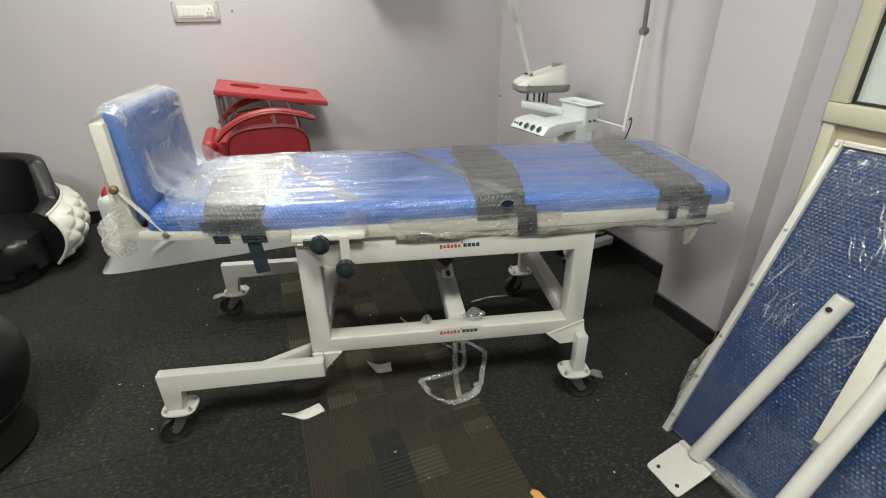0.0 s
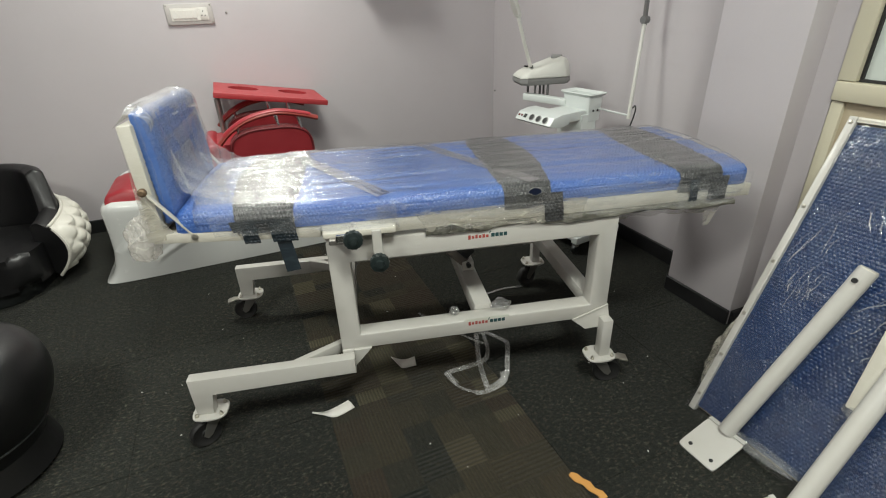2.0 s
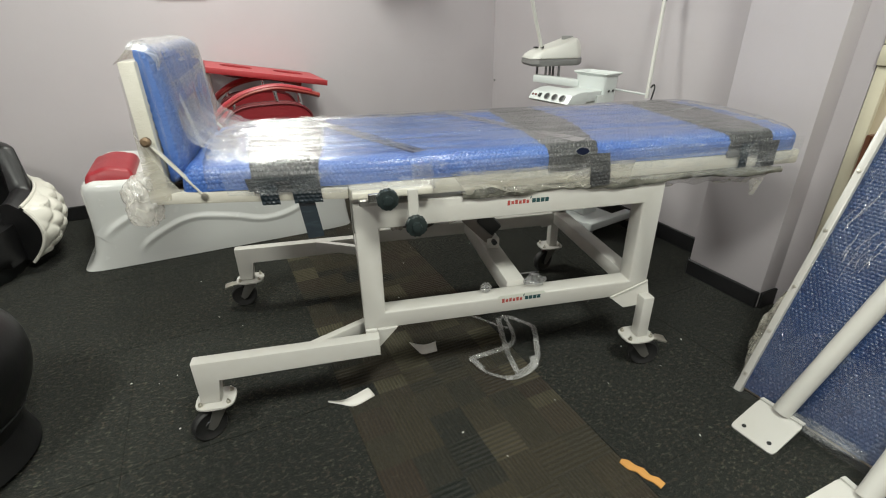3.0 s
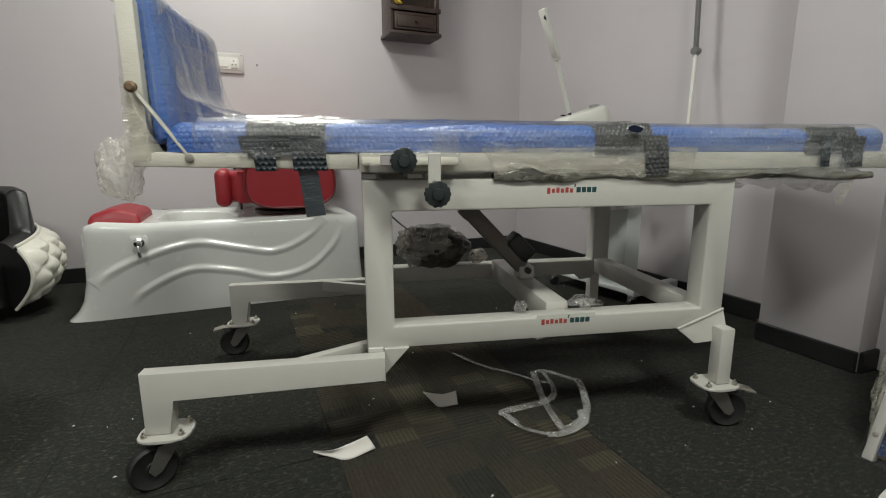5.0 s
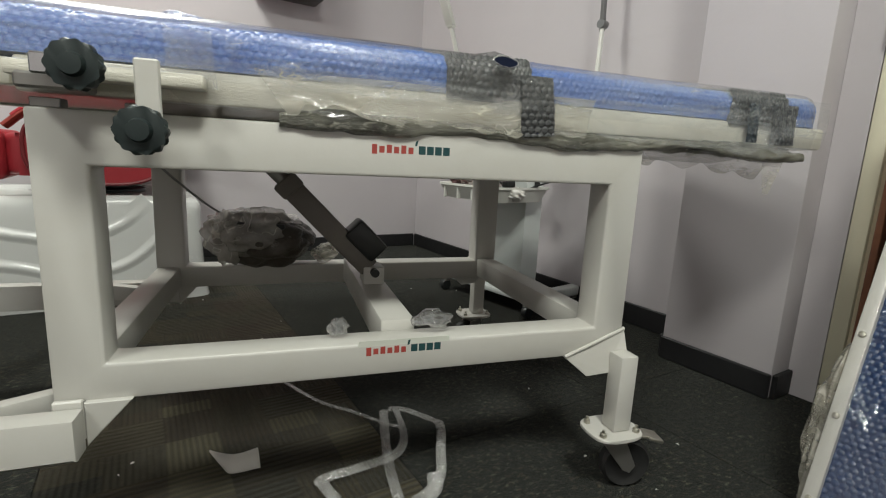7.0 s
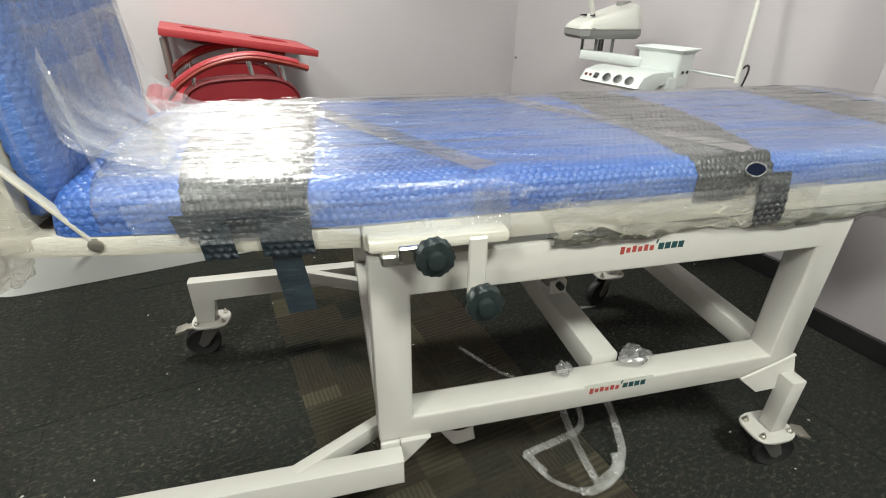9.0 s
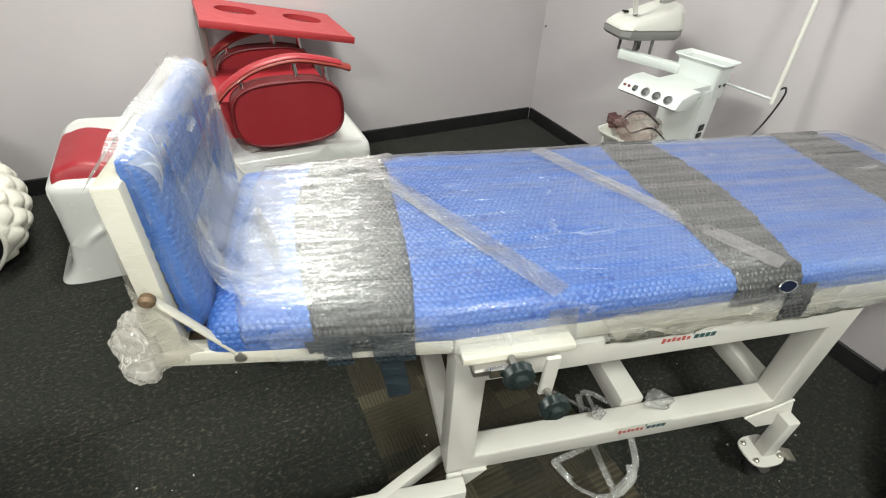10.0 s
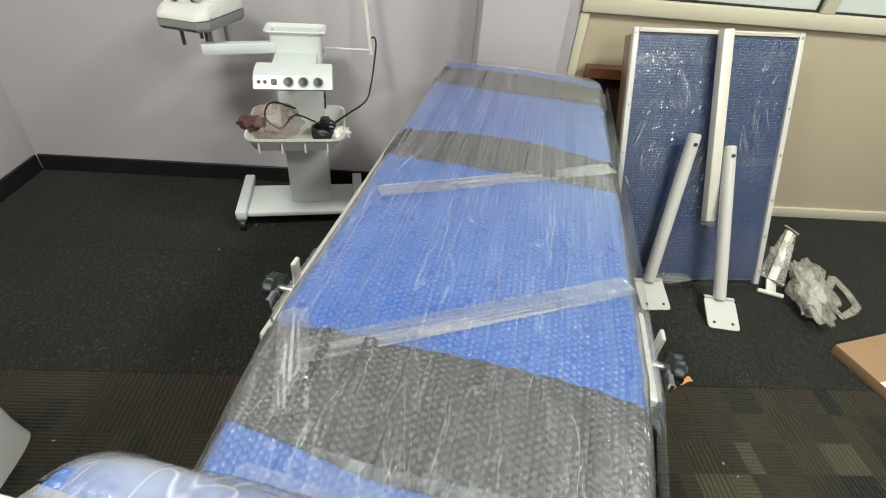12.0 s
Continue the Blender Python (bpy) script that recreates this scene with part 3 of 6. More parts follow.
U0, V0 = -4.7, -5.3
floor = structure("floor", box(U0 - 0.1, 0.6, V0 - 0.1, 0.15, -0.12, -0.006, 0), SKIRT, "dark speckled carpet tiles with one brown patchwork row", "floor")
# the ceiling stays out of view and is added to close the room
structure("ceiling", box(U0 - 0.1, 0.6, V0 - 0.1, 0.15, CEIL, CEIL + 0.1, 0), CEILING, "plain white ceiling, unseen", "ceiling")
structure("wall_back", box(U0 - 0.1, 0.12, 0.0, 0.12, 0.0, CEIL, 0), WALL, "pale lilac painted plaster wall", "wall")
structure("wall_right", box(-0.02, 0.12, -2.05, -0.001, 0.0, CEIL, 0), WALL, "pale lilac painted plaster wall", "wall")
structure("pillar", box(-0.21, 0.12, -2.375, -2.051, 0.0, CEIL, 0.004, 2), WALL, "pale lilac painted pillar standing out of the wall", "pillar")
# left and front walls are unseen, added to close the room
structure("unseen_wall_left", box(U0 - 0.1, U0, V0, -0.001, 0.0, CEIL, 0), WALL, "pale lilac painted plaster wall", "wall")
structure("unseen_wall_front", box(U0 - 0.1, 0.12, V0 - 0.1, V0 - 0.001, 0.0, CEIL, 0), WALL, "pale lilac painted plaster wall", "wall")


structure("wall_return", box(-0.118, 0.12, -2.447, -2.376, 0.0, CEIL, 0), WALL, "narrow strip of lilac wall beside the pillar", "wall")


def skirting():
    bm = bmesh.new()
    h, t = 0.082, 0.014
    box(U0, -0.036, -t, -0.001, 0.001, h, 0.003, 1, bm)
    box(-0.02 - t, -0.021, -2.049, -0.001 - t, 0.001, h, 0.003, 1, bm)
    box(-0.21 - t, -0.211, -2.377, -2.052, 0.001, h * 0.86, 0.003, 1, bm)
    box(-0.205, -0.021, -2.05, -2.05 + t, 0.001, h * 0.86, 0.003, 1, bm)
    box(-0.209, -0.120, -2.376 - t, -2.3765, 0.001, h * 0.86, 0.003, 1, bm)
    structure("baseboard", bm, SKIRT, "black skirting board along the walls", "baseboard")


skirting()


def partition():
    """A cream aluminium partition: beige panel below, rail at 0.93 m, frosted panes above."""
    root = thing("partition", ROOM, "cream aluminium partition with beige lower panels and frosted panes above", "partition", kind="structure")
    u = -0.12
    part("lower_panel", box(u + 0.012, u + 0.03, V0, -2.449, 0.05, 0.915, 0.001, 1), BEIGE, root, "beige laminate lower panel")
    part("rail", box(u - 0.012, u + 0.045, V0, -2.449, 0.905, 0.965, 0.006, 2), CREAM, root)
    part("rail", box(u - 0.004, u + 0.045, V0, -2.449, 2.03, 2.10, 0.006, 2), CREAM, root)
    part("rail", box(u - 0.004, u + 0.045, V0, -2.449, 0.0, 0.055, 0.004, 2), CREAM, root)
    for v, w in ((-2.476, 0.027), (-3.44, 0.03), (-4.4, 0.03)):
        part("mullion", box(u - 0.008, u + 0.045, v - w, v + w, 0.966, CEIL, 0.005, 2), CREAM, root)
    part("mullion", box(u - 0.002, u + 0.045, -2.488, -2.449, 0.056, 0.904, 0.005, 2), CREAM, root)
    for a, b in ((-3.41, -2.504), (-4.37, -3.47), (V0, -4.43)):
        pane = part("pane", box(u + 0.018, u + 0.024, a, b, 0.966, 2.03, 0), FROST, root, "frosted glass pane")
        bm = bmesh.new()
        for z0, z1 in ((0.966, 0.974), (2.022, 2.029)):
            box(u + 0.008, u + 0.0175, a, b, z0, z1, 0, 1, bm)
        for v0, v1 in ((a, a + 0.008), (b - 0.008, b)):
            box(u + 0.008, u + 0.0175, v0, v1, 0.975, 2.021, 0, 1, bm)
        part("gasket", bm, GASKET, pane)
        part("pane", box(u + 0.018, u + 0.024, a, b, 2.10, CEIL, 0), FROST, root)


partition()


def ceiling_light(u, v):
    root = thing("ceiling_light", ROOM @ pose(u, v, CEIL), "unseen square white ceiling light panel, lit", "light", "ceiling lights")
    part("frame", box(-0.31, 0.31, -0.31, 0.31, -0.03, 0.0, 0.004, 2), CEILING, root)
    glow = Nodes("lit_diffuser").set(color=(0.9, 0.9, 0.9), glow=LAMP_COLOUR, power=5.0).mat
    part("diffuser", box(-0.28, 0.28, -0.28, 0.28, -0.035, -0.0301, 0.001, 1), glow, root)


for u, v, power in CEILING_LIGHTS:
    ceiling_light(u, v)


# ---- the treatment bed ----
def caster(parent, x, y, spin, brake=True):
    root = part("caster", prism([(px, py) for px, py in oval(0.052, 0.044, 28, 3.2)], 0.006, pose(x, y, 0.112), 0.001, 1), STEEL, parent, "white plate caster with black wheel")
    c, s = math.cos(radians(spin)), math.sin(radians(spin))
    for a, b in ((0.036, 0.025), (-0.036, 0.025), (0.036, -0.025), (-0.036, -0.025)):
        part("bolt", lathe([(0, 0), (0.0065, 0), (0.0065, 0.006), (0.003, 0.008), (0.003, 0.013), (0, 0.013)], 6, pose(x + a, y + b, 0.1185)), ZINC, root)
    m = pose(x, y, 0, 0, 0, spin)
    bm = lathe([(0, 0.112), (0.028, 0.112), (0.028, 0.102), (0.02, 0.098), (0, 0.098)], 18, m)
    for side in (-1, 1):
        tri = prism([(-0.022, 0.098), (0.024, 0.098), (0.046, 0.05), (0.036, 0.036), (0.022, 0.042)], 0.003, m @ pose(0, side * 0.019 + 0.0015, 0, 90), 0, 1)
        me = bpy.data.meshes.new("tmp")
        tri.to_mesh(me)
        tri.free()
        bm.from_mesh(me)
        bpy.data.meshes.remove(me)
    part("fork", bm, GREYSTEEL, root)
    wheel = m @ pose(0.034, 0, 0.048, 90)
    part("wheel", lathe([(0, -0.010), (0.014, -0.012), (0.016, -0.008), (0.036, -0.010), (0.043, -0.013), (0.048, -0.007), (0.048, 0.007), (0.043, 0.013), (0.036, 0.010), (0.016, 0.008), (0.014, 0.012), (0, 0.010)], 28, wheel), RUBBER, root)
    if brake:
        bm = slanted(m @ Vector((0.012, 0.0, 0.103)), m @ Vector((0.070, 0.0, 0.103)), 0.026, 0.006)
        slanted(m @ Vector((0.068, 0.0, 0.103)), m @ Vector((0.098, 0.0, 0.095)), 0.036, 0.007, bm=bm)
        part("brake_lever", bm, ZINC, root, "zinc-plated brake lever")


def star_knob(parent, x, y, z, r=0.027, out=-1):
    star = []
    for k in range(56):
        t = 2 * math.pi * k / 56
        star.append((r * (0.90 + 0.10 * math.cos(7 * t)) * math.cos(t), r * (0.90 + 0.10 * math.cos(7 * t)) * math.sin(t)))
    knob = part("knob", prism(star, 0.018, pose(x, y, z, 90 if out < 0 else -90), 0.004, 3), KNOB, parent, "dark star-shaped plastic knob")
    part("hub", lathe([(0, 0), (0.013, 0), (0.011, 0.008), (0, 0.009)], 18, pose(x, y + out * 0.018, z, 90 if out < 0 else -90)), KNOB, knob)
    part("stem", tube([(x, y, z), (x, y - out * 0.03, z)], 0.006, 10), GREYSTEEL, knob)


def bar_writing(parent, x0, x1, z, high, y):
    """A sticker whose brand mark is drawn as two plain bars with a small tick."""
    label = part("sticker", box(x0 - 0.012, x1 + 0.012, y - 0.0006, y - 0.0001, z - high * 0.95, z + high * 0.95, 0), STICKER, parent, "pale sticker with red and dark teal bars")
    mid = x0 + (x1 - x0) * 0.555
    for k in range(6):
        a = x0 + (mid - 0.002 - x0) * k / 6
        part("red_bar", box(a, a + (mid - x0) / 6 * 0.68, y - 0.0012, y - 0.0007, z - high * (0.36 if k else 0.48), z + high * (0.2 if k % 2 else 0.34), 0), INK_RED, label)
    for k in range(4):
        a = mid + 0.003 + (x1 - mid - 0.003) * k / 4
        part("teal_bar", box(a, a + (x1 - mid) / 4 * 0.78, y - 0.0012, y - 0.0007, z - high * 0.36, z + high * 0.36, 0), INK_TEAL, label)
    part("tick", prism([(0, 0), (0.003, 0), (0.005, high * 0.5), (0.001, high * 0.4)], 0.0005, pose(mid - 0.003, y - 0.0007, z + high * 0.35, 90), 0, 1), INK_TEAL, label)


def welded_ring(xs, zs, y0, y1, r=0.005):
    """A rectangle of square tube in one weld: xs and zs give its outer and inner edges."""
    bm = bmesh.new()
    outer = [(xs[0], zs[0]), (xs[3], zs[0]), (xs[3], zs[3]), (xs[0], zs[3])]
    inner = [(xs[1], zs[1]), (xs[2], zs[1]), (xs[2], zs[2]), (xs[1], zs[2])]
    o0, i0, o1, i1 = ([bm.verts.new((x, y, z)) for x, z in ring] for ring, y in ((outer, y0), (inner, y0), (outer, y1), (inner, y1)))
    for k in range(4):
        j = (k + 1) % 4
        for quad in ((o0[k], o0[j], i0[j], i0[k]), (o1[k], i1[k], i1[j], o1[j]), (o0[k], o1[k], o1[j], o0[j]), (i0[k], i0[j], i1[j], i1[k])):
            bm.faces.new(quad)
    bmesh.ops.recalc_face_normals(bm, faces=bm.faces)
    sharp = [e for e in bm.edges if e.calc_face_angle(0.0) > 0.5]
    bmesh.ops.bevel(bm, geom=sharp, offset=r, segments=2, profile=0.5, affect="EDGES")
    return bm


def slab(points, thick):
    """A flat plate through the given points."""
    bm = bmesh.new()
    p = [Vector(q) for q in points]
    n = (p[1] - p[0]).cross(p[-1] - p[0]).normalized() * thick / 2
    low, high = [bm.verts.new(q - n) for q in p], [bm.verts.new(q + n) for q in p]
    bm.faces.new(low[::-1])
    bm.faces.new(high)
    for k in range(len(p)):
        bm.faces.new((low[k], low[(k + 1) % len(p)], high[(k + 1) % len(p)], high[k]))
    return bm


def treatment_bed():
    root = thing("treatment_bed", pose(0, 1.54, 0), "blue treatment bed on white steel frame, wrapped in bubble wrap", "bed")
    for s in (-1, 1):
        y0, y1 = sorted((s * 0.32, s * 0.26))
        part("side_frame", welded_ring((-0.415, -0.353, 0.412, 0.474), (0.255, 0.307, 0.566, 0.634), y0, y1), STEEL, root, "welded white steel side frame of square tube")
        # bent foot beam of flat tube, and the short leg at the other end
        f0, f1 = sorted((s * 0.366, s * 0.329))
        part("foot_beam", prism([(-0.873, 0.1185), (-0.821, 0.1185), (-0.816, 0.196), (-0.378, 0.196), (-0.378, 0.2535), (-0.873, 0.2535)], 0.037, pose(0, f1, 0, 90), 0.004, 2), STEEL, root)
        part("spacer", box(-0.414, -0.379, *sorted((s * 0.3205, s * 0.3285)), 0.205, 0.262, 0.002, 1), STEEL, root)
        part("leg", box(0.443, 0.480, f0, f1, 0.1185, 0.264, 0.004, 2), STEEL, root)
        # gusset plates, welds and the diagonal brace
        g0 = s * 0.322
        part("gusset", prism([(-0.378, 0.196), (-0.378, 0.258), (-0.322, 0.258)], 0.012, pose(0, g0 + 0.006, 0, 90), 0.001, 1), STEEL, root)
        plate = part("gusset", slab([(0.352, s * 0.321, 0.256), (0.474, s * 0.321, 0.302), (0.478, s * 0.331, 0.262), (0.442, s * 0.331, 0.222), (0.398, s * 0.328, 0.218)], 0.006), STEEL, root, "sloping white gusset plate")
        part("weld", tube(smooth_path([(0.352, s * 0.3235, 0.257), (0.41, s * 0.3245, 0.279), (0.474, s * 0.3235, 0.303)], 6), 0.0035, 8), STEEL, plate)
        part("brace", slanted((-0.565, s * 0.342, 0.236), (-0.408, s * 0.258, 0.236), 0.022, 0.036, r=0.002), STEEL, root)
        caster(root, -0.838, s * 0.346, 215 if s < 0 else 185, brake=s > 0)
        caster(root, 0.452, s * 0.347, -12 if s < 0 else 200, brake=s < 0)
    # cross tubes
    part("cross_tube", box(-0.413, -0.363, -0.2597, 0.2597, 0.258, 0.308, 0.005, 2), STEEL, root)
    part("cross_tube", box(0.416, 0.468, -0.2597, 0.2597, 0.262, 0.314, 0.005, 2), STEEL, root)
    part("cross_tube", box(0.028, 0.088, -0.2597, 0.2597, 0.262, 0.324, 0.005, 2), STEEL, root)
    part("cross_tube", box(-0.405, -0.36, -0.2597, 0.2597, 0.585, 0.628, 0.004, 2), STEEL, root)
    part("cross_tube", box(0.42, 0.466, -0.2597, 0.2597, 0.585, 0.628, 0.004, 2), STEEL, root)
    part("cross_tube", box(-0.205, -0.165, -0.2597, 0.2597, 0.585, 0.625, 0.004, 2), STEEL, root)
    # actuator under the deck
    act = part("actuator", slanted((-0.105, 0, 0.520), (0.050, 0, 0.358), 0.05, 0.044, r=0.005), ACTUATOR, root, "taupe electric lifting actuator")
    part("rod", tube([(-0.182, 0, 0.600), (-0.100, 0, 0.515)], 0.015, 14), GREYSTEEL, act)
    part("collar", slanted((-0.125, 0, 0.541), (-0.103, 0, 0.518), 0.056, 0.05, r=0.004), ACTUATOR, act)
    part("motor_housing", slanted((0.012, -0.002, 0.448), (0.070, -0.002, 0.388), 0.062, 0.05, r=0.008), BLACK, act)
    part("bracket", box(0.036, 0.080, -0.03, 0.03, 0.3245, 0.362, 0.003, 2), STEEL, act)
    part("pin", tube([(0.058, -0.045, 0.352), (0.058, 0.045, 0.352)], 0.009, 12), BLACK, act)
    # hinge brackets between frame and deck
    for x in (-0.40, -0.30, 0.0, 0.43):
        for y in (-0.285, 0.225):
            part("deck_bracket", box(x - 0.016, x + 0.016, y - 0.012, y + 0.012, 0.6345, 0.6465, 0.001, 1), GREYSTEEL, root)
    # deck: a white steel frame with a board, wrapped in film
    dk = (-0.322, 0.252)
    inset = 0.048
    outline = [(-0.868, dk[0] + 0.032 + inset), (-0.42, dk[0] + 0.032), (0.894, dk[0] + 0.032), (0.894, dk[1] - 0.032), (-0.42, dk[1] - 0.032), (-0.868, dk[1] - 0.032 - inset)]
    deck = part("deck", prism(outline, 0.022, pose(0, 0, 0.664), 0.002, 1), BROWN_WRAP, root, "board deck inside a white steel frame")
    for s, y in ((1, dk[0]), (-1, dk[1])):
        part("side_rail", box(-0.4195, 0.906, *sorted((y, y + s * 0.0295)), 0.650, 0.691, 0.005, 2), STEEL_WRAPPED, deck)
        part("side_rail", slanted((-0.872, y + s * (0.015 + inset), 0.6795), (-0.4205, y + s * 0.016, 0.6715), 0.030, 0.031, r=0.004), STEEL_WRAPPED, deck, "film-wrapped rail of the head section")
    part("end_rail", box(-0.876, -0.8695, dk[0] + inset + 0.032, dk[1] - inset - 0.032, 0.664, 0.692, 0.003, 2), STEEL_WRAPPED, deck)
    part("end_rail", box(0.8945, 0.908, dk[0] + 0.0305, dk[1] - 0.0305, 0.650, 0.691, 0.004, 2), STEEL_WRAPPED, deck)
    # mattress and backrest
    mid = -0.035
    half = 0.286

    def near(x):
        return -half + 0.1087 * max(0.0, -0.42 - x)

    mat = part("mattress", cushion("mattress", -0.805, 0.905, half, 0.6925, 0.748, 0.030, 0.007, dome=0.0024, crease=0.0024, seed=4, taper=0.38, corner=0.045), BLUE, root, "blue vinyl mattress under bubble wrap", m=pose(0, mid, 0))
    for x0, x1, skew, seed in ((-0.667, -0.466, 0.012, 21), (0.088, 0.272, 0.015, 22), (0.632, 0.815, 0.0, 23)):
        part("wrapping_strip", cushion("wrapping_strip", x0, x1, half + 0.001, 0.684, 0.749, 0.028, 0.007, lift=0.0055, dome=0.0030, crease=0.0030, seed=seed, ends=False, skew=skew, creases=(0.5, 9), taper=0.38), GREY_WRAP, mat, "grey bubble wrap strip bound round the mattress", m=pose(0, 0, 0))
    # the wide first band paints the strip's unlit side; the rest are tape
    for x0, x1, z0 in ((-0.652, -0.490, 0.690), (-0.628, -0.585, 0.654), (-0.552, -0.484, 0.654), (0.690, 0.716, 0.654)):
        part("edge_band", film_sheet("edge_band", [(x0, near(x0) - 0.010, z0), (x1, near(x1) - 0.010, z0), (x1 - 0.006, near(x1) - 0.0150, 0.724), (x0 - 0.006, near(x0) - 0.0150, 0.724)], 40, 40, 0.0022, int(x0 * 100) % 50 + 60, 20, 90, dome=-0.003), DARK_WRAP, mat, "dark band on the edge, tape and painted shade")
    part("strap", film_sheet("strap", [(-0.545, -0.306, 0.655), (-0.505, -0.310, 0.655), (-0.492, -0.318, 0.562), (-0.532, -0.318, 0.558)], 20, 10, 0.002, 9, 6, 18), DARK_WRAP, mat, "dark tape end hanging from the edge", m=pose(0, -mid, 0))
    # clear tapes over the top
    def tape(a, b, wide, down, seed):
        a, b = np.array(a), np.array(b)
        d = (b - a) / np.linalg.norm(b - a)
        n = np.array([-d[1], d[0]])
        p = [(*(a - n * wide / 2), 0.7640), (*(b - n * wide / 2), 0.7600), (*(b + n * wide / 2), 0.7600), (*(a + n * wide / 2), 0.7640)]
        part("tape", film_sheet("tape", p, 10, 70, 0.0012, seed, 20, 80, skew=(1, 4)), TAPE, mat, "clear packing tape over the film")
        # milky slivers along the tape, painted in for its bright glare lines
        rng = random.Random(seed)
        for _ in range(9):
            o, w, s0 = rng.uniform(-0.45, 0.45) * wide, rng.uniform(0.0010, 0.0036), rng.uniform(0, 0.35)
            s1 = min(1.0, s0 + rng.uniform(0.3, 0.75))
            p0, p1 = a + (b - a) * s0 + n * o, a + (b - a) * s1 + n * (o + rng.uniform(-0.006, 0.006))
            q = [(*(p0 - n * w), 0.7645), (*(p1 - n * w * 0.5), 0.7605), (*(p1 + n * w * 0.5), 0.7605), (*(p0 + n * w), 0.7645)]
            part("crease", film_sheet("crease", q, 4, 40, 0.0006, rng.randint(1, 99), 20, 90), STREAK, mat)
        if down:
            x = b[0]
            e = -half - 0.004
            p = [(x - wide * 0.6, e, 0.738), (x + wide * 0.6, e, 0.738), (x + wide * 0.75, e - 0.006, 0.668), (x - wide * 0.5, e - 0.006, 0.668)]
            part("tape", film_sheet("tape", p, 24, 12, 0.002, seed + 1, 20, 80), TAPE, mat)

    tape((-0.527, 0.21), (-0.237, -0.272), 0.045, True, 31)
    tape((-0.090, 0.235), (0.200, -0.270), 0.045, True, 33)
    tape((-0.62, 0.18), (-0.45, 0.255), 0.045, False, 35)
    tear = part("tear", prism(oval(0.020, 0.010, 20, 1.7), 0.0012, pose(0.187, -0.3085, 0.7400, 58, 0, 4), 0, 1), TEAR, mat, "dark tear in the wrap")
    part("tear_edge", tube([pose(0.187, -0.3085, 0.7405, 58, 0, 4) @ Vector((x, y, 0.001)) for x, y in oval(0.021, 0.011, 24, 1.7)] + [pose(0.187, -0.3085, 0.7405, 58, 0, 4) @ Vector((0.021, 0, 0.001))], 0.0012, 6), TAPE, tear)
    part("film_layer", cushion("film_layer", -0.755, -0.470, half - 0.004, 0.730, 0.749, 0.028, 0.007, step=0.005, lift=0.0122, dome=0.0, crease=0.0026, seed=17, ends=False, skew=0.05, creases=(0.5, 10), taper=0.38), FILM_HEAD, mat, "second layer of film at the head end")
    part("film_cover", cushion("film_cover", -0.770, 0.900, half - 0.005, 0.700, 0.749, 0.030, 0.007, step=0.0055, lift=0.0100, dome=0.0, crease=0.0028, seed=12, ends=False, creases=(0.5, 10), taper=0.38, corner=0.045), FILM_TOP, mat, "clear crinkled stretch film over the mattress")
    # sharp folds in the film, glints painted pale: along the bed, out of the tape ends, and out of the gathered knot at
    # the head
    up = (0, 0, 1)

    def over(y):
        return 0.7642 + 0.007 * (1 - (y / 0.258) ** 2)

    def along(count, lo, hi, short, far, seed):
        rng = random.Random(seed)
        out = []
        for _ in range(count):
            x, y, l = rng.uniform(lo, hi), rng.uniform(-0.245, 0.235), rng.uniform(short, far)
            y2 = min(0.245, max(-0.248, y + l * rng.uniform(-0.12, 0.12)))
            x2 = min(x + l, 0.86)
            z = 0.0025 if x2 < -0.45 else 0.0
            out.append(((x, y, over(y) + z), (x2, y2, over(y2) + z), up, rng.randint(0, 9999)))
        return out

    tagged(part("film_crease", creases("film_crease", along(20, -0.50, -0.10, 0.06, 0.30, 6), 0.0009), RIDGE, mat), "fine folds along the film, glints painted pale", "", "", "stuff")
    tagged(part("film_crease", creases("film_crease", along(80, -0.70, -0.48, 0.015, 0.07, 7), 0.0007), RIDGE, mat), "dense folds across the head strip, glints painted pale", "", "", "stuff")
    tagged(part("film_crease", creases("film_crease", fan_lines((-0.745, -0.003, 0.779), (1, 0, 0), (0, 1, 0), (0.1, 0, 1), -30, 80, 0.16, 14, 9), 0.0008), RIDGE, mat), "folds fanning out of a gathered knot", "", "", "stuff")
    back = part("backrest", box(-0.872, -0.838, -0.272, 0.220, 0.6935, 0.985, 0.004, 2), STEEL_WRAPPED, root, "upright backrest with white frame and blue pad")
    lean = Matrix(((0, -0.02, 0.9998, -0.8385), (1, 0, 0, -0.022), (0, 0.9998, 0.02, 0.861), (0, 0, 0, 1)))
    pad = cushion("pad", -0.230, 0.188, 0.150, 0.0, 0.038, 0.031, 0.004, dome=0.0020, crease=0.0028, seed=8, creases=(5, 1), fade=0.45)
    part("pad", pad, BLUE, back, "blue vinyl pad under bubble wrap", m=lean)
    part("pad_board", box(-0.8378, -0.829, -0.238, 0.160, 0.706, 0.985, 0.002, 1), BLUE, back)
    part("film_cap", film_sheet("film_cap", [(-0.880, -0.274, 0.979), (-0.882, 0.215, 0.983), (-0.842, 0.160, 1.020), (-0.842, -0.235, 1.020)], 40, 140, 0.0045, 46, 12, 110), FILM_DENSE, back, "wrinkled film over the top of the frame")
    wrap = cushion("film_cover", -0.230, 0.188, 0.150, 0.006, 0.038, 0.031, 0.004, step=0.006, lift=0.0050, dome=0.0, crease=0.0020, seed=14, creases=(6, 1))
    part("film_cover", wrap, FILM_PAD, back, "clear film wound round the pad", m=lean)
